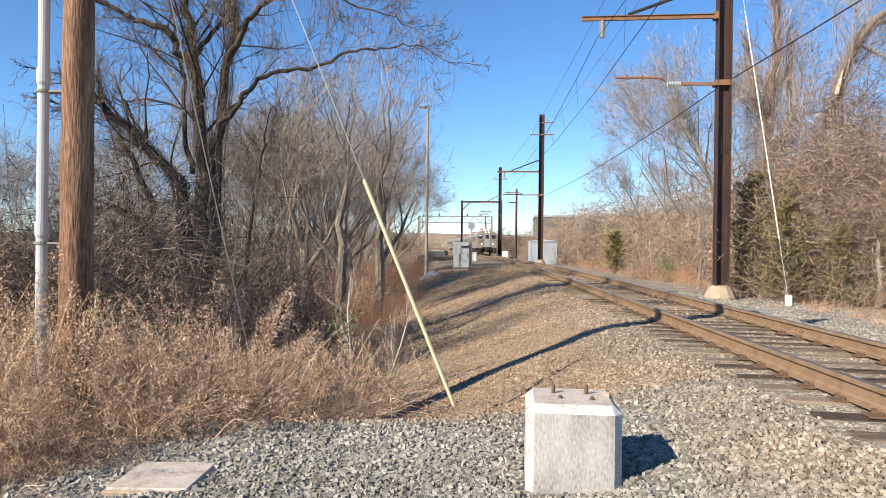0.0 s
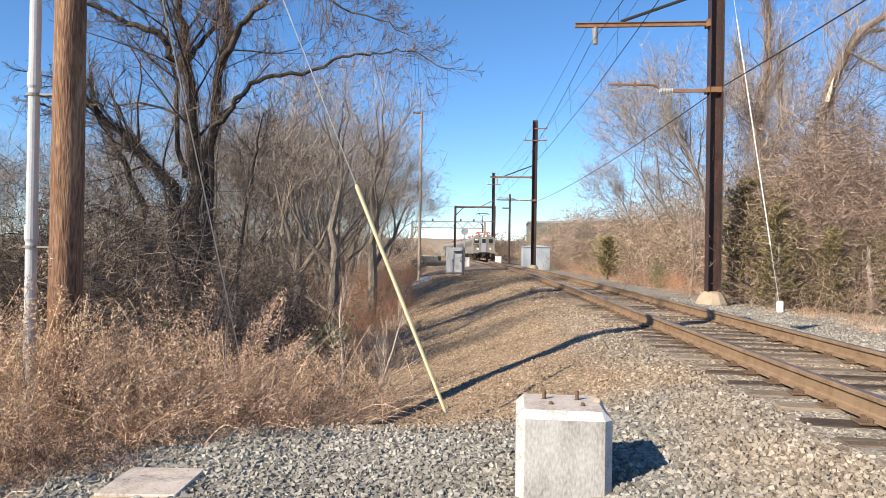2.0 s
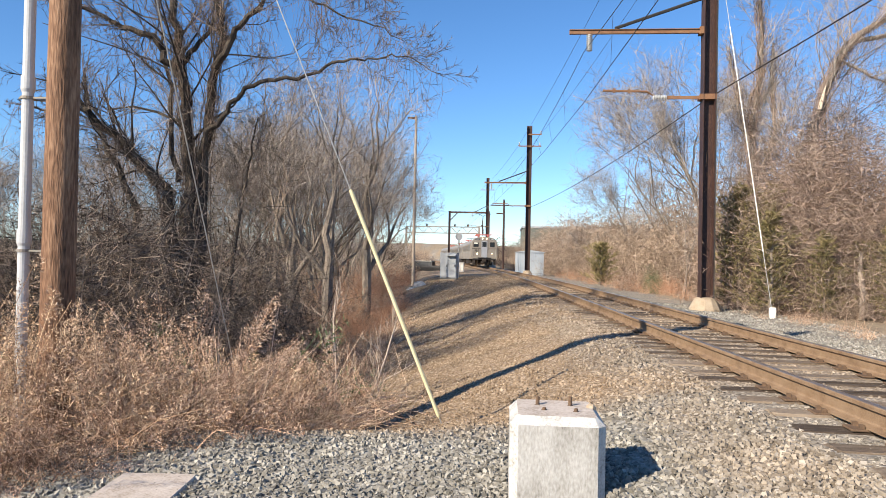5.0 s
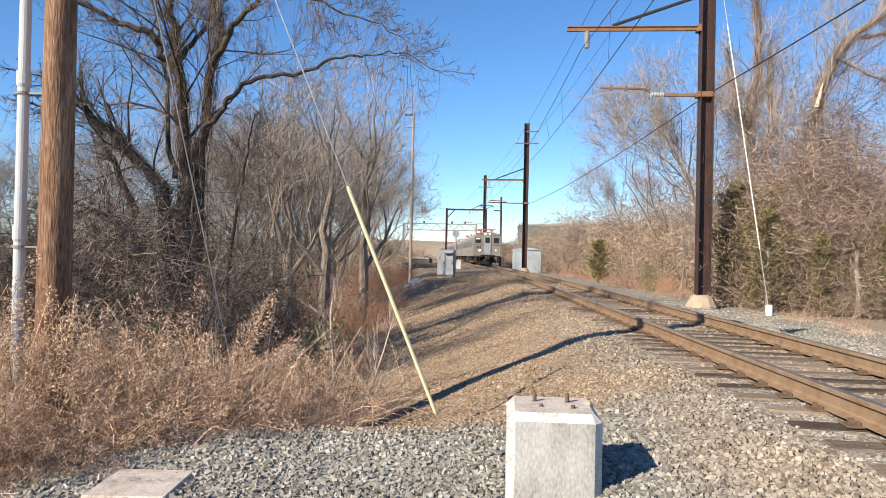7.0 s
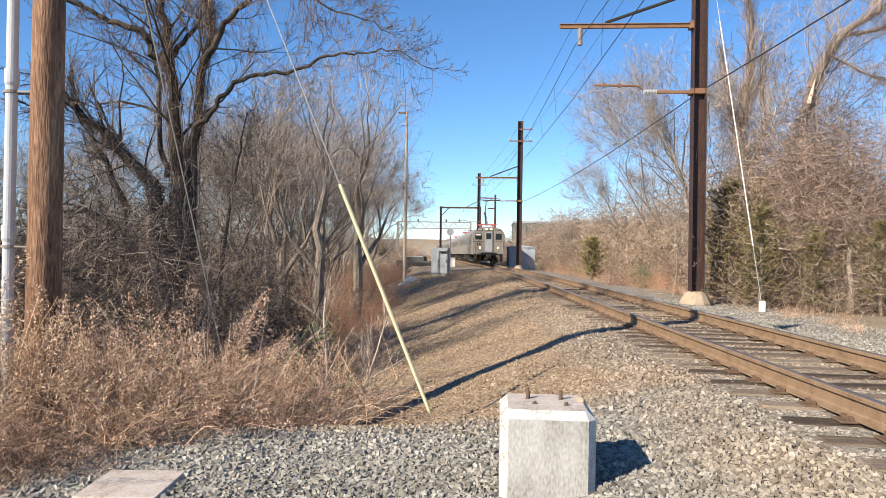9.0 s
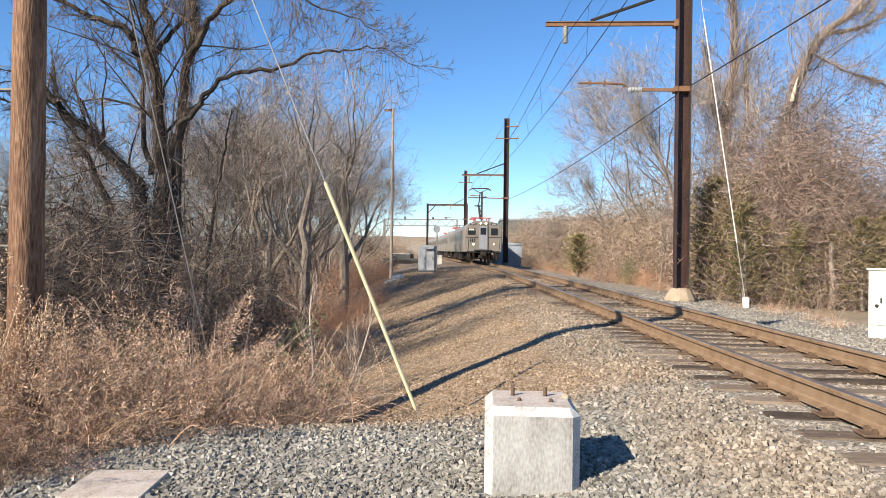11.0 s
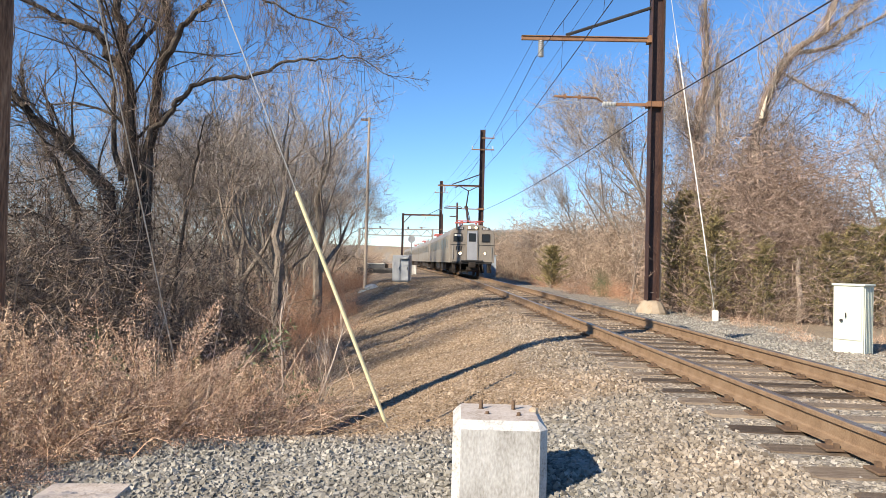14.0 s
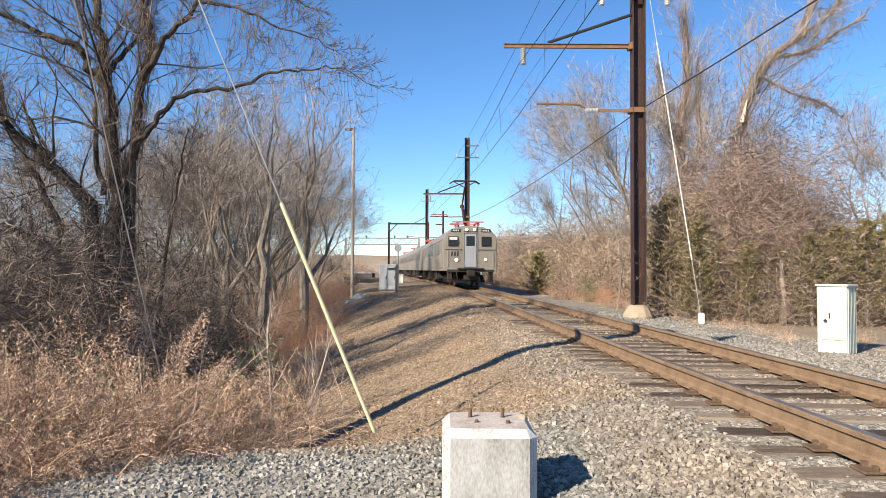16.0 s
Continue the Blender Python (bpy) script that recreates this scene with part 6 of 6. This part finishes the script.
def cedar_shapes(seed, height, width, count):
    rng = random.Random(seed)
    wood, needles = Shape(), Shape()
    wood.tube([Vector((0, 0, -0.4)), Vector((0.05, 0, height * 0.5)), Vector((0, 0, height))], [0.11, 0.07, 0.01], 7, False)
    for _ in range(count):
        f = rng.random() ** 0.8
        z = height * (0.06 + 0.94 * f)
        a = rng.uniform(0, 6.283)
        w = width * (1 - f) ** 0.45 * rng.uniform(0.3, 1.15) * (1 + 1.3 * noise.noise((math.cos(a) * 1.3, math.sin(a) * 1.3, z * 1.1 + seed)))
        p = Vector((0, 0, z - 0.3 * w))
        tip = Vector((math.cos(a) * w, math.sin(a) * w, z + 0.25 * w))
        wood.tube([p, tip], [0.012, 0.004], 3, False)
        for _ in range(13):
            q = p.lerp(tip, rng.uniform(0.35, 1.05))
            d = (tip - p).normalized() + Vector((rng.gauss(0, 0.6), rng.gauss(0, 0.6), rng.gauss(0.3, 0.5)))
            d.normalize()
            l = rng.uniform(0.08, 0.24)
            needles.blade(q, q + d * l, 0.022)
            needles.blade(q, q + turned(d, 0.5, rng) * l * 0.8, 0.02)
    return mesh_of("trunk", wood, "bark"), mesh_of("crown", needles, "cedar")


def cedars():
    big, small = cedar_shapes(61, 4.7, 1.5, 460), cedar_shapes(62, 2.6, 1.2, 260)
    for shapes, x, y, size in ((big, 8.15, 25.0, 0.92), (big, 8.9, 24.6, 0.8), (big, 9.4, 25.6, 0.95), (big, 8.5, 23.1, 0.7), (big, 9.75, 22.2, 0.55), (big, 11.5, 21.7, 0.6), (big, 12.4, 21.9, 0.66), (big, 13.2, 21.7, 0.7), (big, 14.2, 22.2, 0.75), (small, 6.3, 46, 1.05), (small, 11.4, 22.6, 0.9), (small, 15.6, 22.8, 1.1)):
        t = thing("cedar", "dull olive-green evergreen cedar among the brush", "tree", "cedars")
        t.matrix_basis = pose(x, y, ground_z(x, y), 0, 0, x * 77) @ Matrix.Scale(size, 4)
        part("trunk", shapes[0], "bark", t)
        part("crown", shapes[1], "cedar", t, "olive-green scaly foliage")


cedars()


def shrubs():
    """Two low bushes on the verge beyond the track."""
    for k, (x, y, size, material, label) in enumerate(((6.75, 38.5, 0.62, "vine_brown", "low red-brown leafless shrub on the verge"), (7.45, 36.5, 0.5, "leaf", "low dark evergreen shrub on the verge"))):
        v, t = mound_base(150 + k, 2200, 1.5, 3.0, 0.012, (0.1, 0.35), 4)
        ob = new("shrub", mesh_of_arrays("shrub", v * size, t, material))
        ob.location = (x, y, ground_z(x, y))
        tagged(ob, label, "shrub", "verge shrubs")


shrubs()


def saplings():
    """Pale many-twigged saplings in front of the hollow."""
    for k, (x, y, h) in enumerate(((-2.5, 10.3, 2.5), (-2.06, 9.75, 2.5))):
        shapes = tree_shapes(70 + k, h, 0.008, 1, (16, 6), (0.42, 0.5), up=0.4, thin=0.0045, lean=0.02, spread=(0.4, 0.8))
        t = thing("sapling", "pale leafless sapling at the foot of the bank", "sapling", "saplings", at=(x, y, ground_z(x, y)))
        for m, n in zip(shapes, ("trunk", "crown")):
            m.materials[0] = M["pale_stem"]
            part(n, m, "pale_stem", t)


saplings()


# ---- crushed stone ----
def stones():
    g = np.random.default_rng(9)
    cube = Shape()
    cube.box(-0.72, 0.72, -0.72, 0.72, -0.72, 0.72)
    base, tri = cube.tris()
    kinds = []
    for _ in range(14):
        cut = base * (1 + g.uniform(-0.12, 0.12, (len(base), 1))) + g.uniform(-0.2, 0.2, base.shape)
        cut[base[:, 2] > 0] *= (g.uniform(0.6, 0.95), g.uniform(0.6, 0.95), 1)
        kinds.append(cut * g.uniform(0.75, 1.25, 3) * (1, 1, 0.8))
    ties = np.array(TIES)
    tip = np.array([(1, 0, 0), (-1, 0, 0), (0, 1, 0), (0, -1, 0), (0, 0, 1), (0, 0, -1)], dtype=float)
    far_tri = np.array([(0, 2, 4), (2, 1, 4), (1, 3, 4), (3, 0, 4), (2, 0, 5), (1, 2, 5), (3, 1, 5), (0, 3, 5)])
    far_kinds = [tip * g.uniform(0.65, 1.2, (6, 1)) + g.uniform(-0.25, 0.25, (6, 3)) for _ in range(10)]
    vs, ts, tan, off = [], [], [], 0
    n = 0
    while n < 60000:
        y = 3.0 + 11.0 * g.random() ** 1.6
        half = 0.66 * y + 0.6
        x = g.uniform(-min(half, 5.5), min(half, 8.5))
        u = x - track_x(y)
        if u < -7.2 or u > 5.0 or (y > 6.5 and x < bank_edge(y) - 0.6):
            continue
        if -0.02 < x < 0.6 and 4.25 < y < 4.88:
            continue
        k = is_tan(x, y)
        r = (0.0125 + 0.0145 * g.random() ** 2) * (0.8 if k > 0.6 else 1.0)
        if abs(u) < 1.32 and np.abs(ties - y).min() < 0.125 and g.random() < (0.93 if abs(u) < 1.0 else 0.6):
            continue
        e = np.array(Euler(tuple(g.uniform(0, 6.28, 3))).to_matrix())
        w = kinds[g.integers(14)] @ e.T * r + (x, y, ground_z(x, y) + r * 0.1 - (0.012 if abs(u) < 1.35 else 0))
        vs.append(w)
        ts.append(tri + off)
        tan.append(np.full(len(w), k))
        off += len(w)
        n += 1
    while n < 71000:
        y = g.uniform(9, 27)
        x = track_x(y) + g.uniform(1.4, 6.2)
        r = 0.02 + 0.02 * g.random()
        if x > 0.66 * y + 0.6 or (x - track_x(y) > 4.2 and g.random() < 0.6):
            continue
        e = np.array(Euler(tuple(g.uniform(0, 6.28, 3))).to_matrix())
        vs.append(far_kinds[g.integers(10)] @ e.T * r + (x, y, ground_z(x, y) + r * 0.1))
        ts.append(far_tri + off)
        tan.append(np.full(6, 0.25))
        off += 6
        n += 1
    while n < 90000:
        y = 12.5 + 40 * g.random() ** 1.7
        x = track_x(y) + g.uniform(-6.5, 1.3)
        if x < bank_edge(y) - 0.3 or abs(x - track_x(y)) < 1.35 and g.random() < 0.7:
            continue
        r = (0.02 + 0.016 * g.random()) * (1 + 0.02 * (y - 12))
        e = np.array(Euler(tuple(g.uniform(0, 6.28, 3))).to_matrix())
        vs.append(far_kinds[g.integers(10)] @ e.T * r + (x, y, ground_z(x, y) + r * 0.05))
        ts.append(far_tri + off)
        tan.append(np.full(6, is_tan(x, y)))
        off += 6
        n += 1
    v, t, a = np.concatenate(vs), np.concatenate(ts), np.concatenate(tan)
    me = mesh_of_arrays("ballast_stones", v, t, "stones", [("tan", a), ("soil", np.zeros(len(a)))])
    tagged(new("ballast_stones", me), "angular crushed grey and tan ballast stones", "ballast", kind="stuff")


stones()


motions()
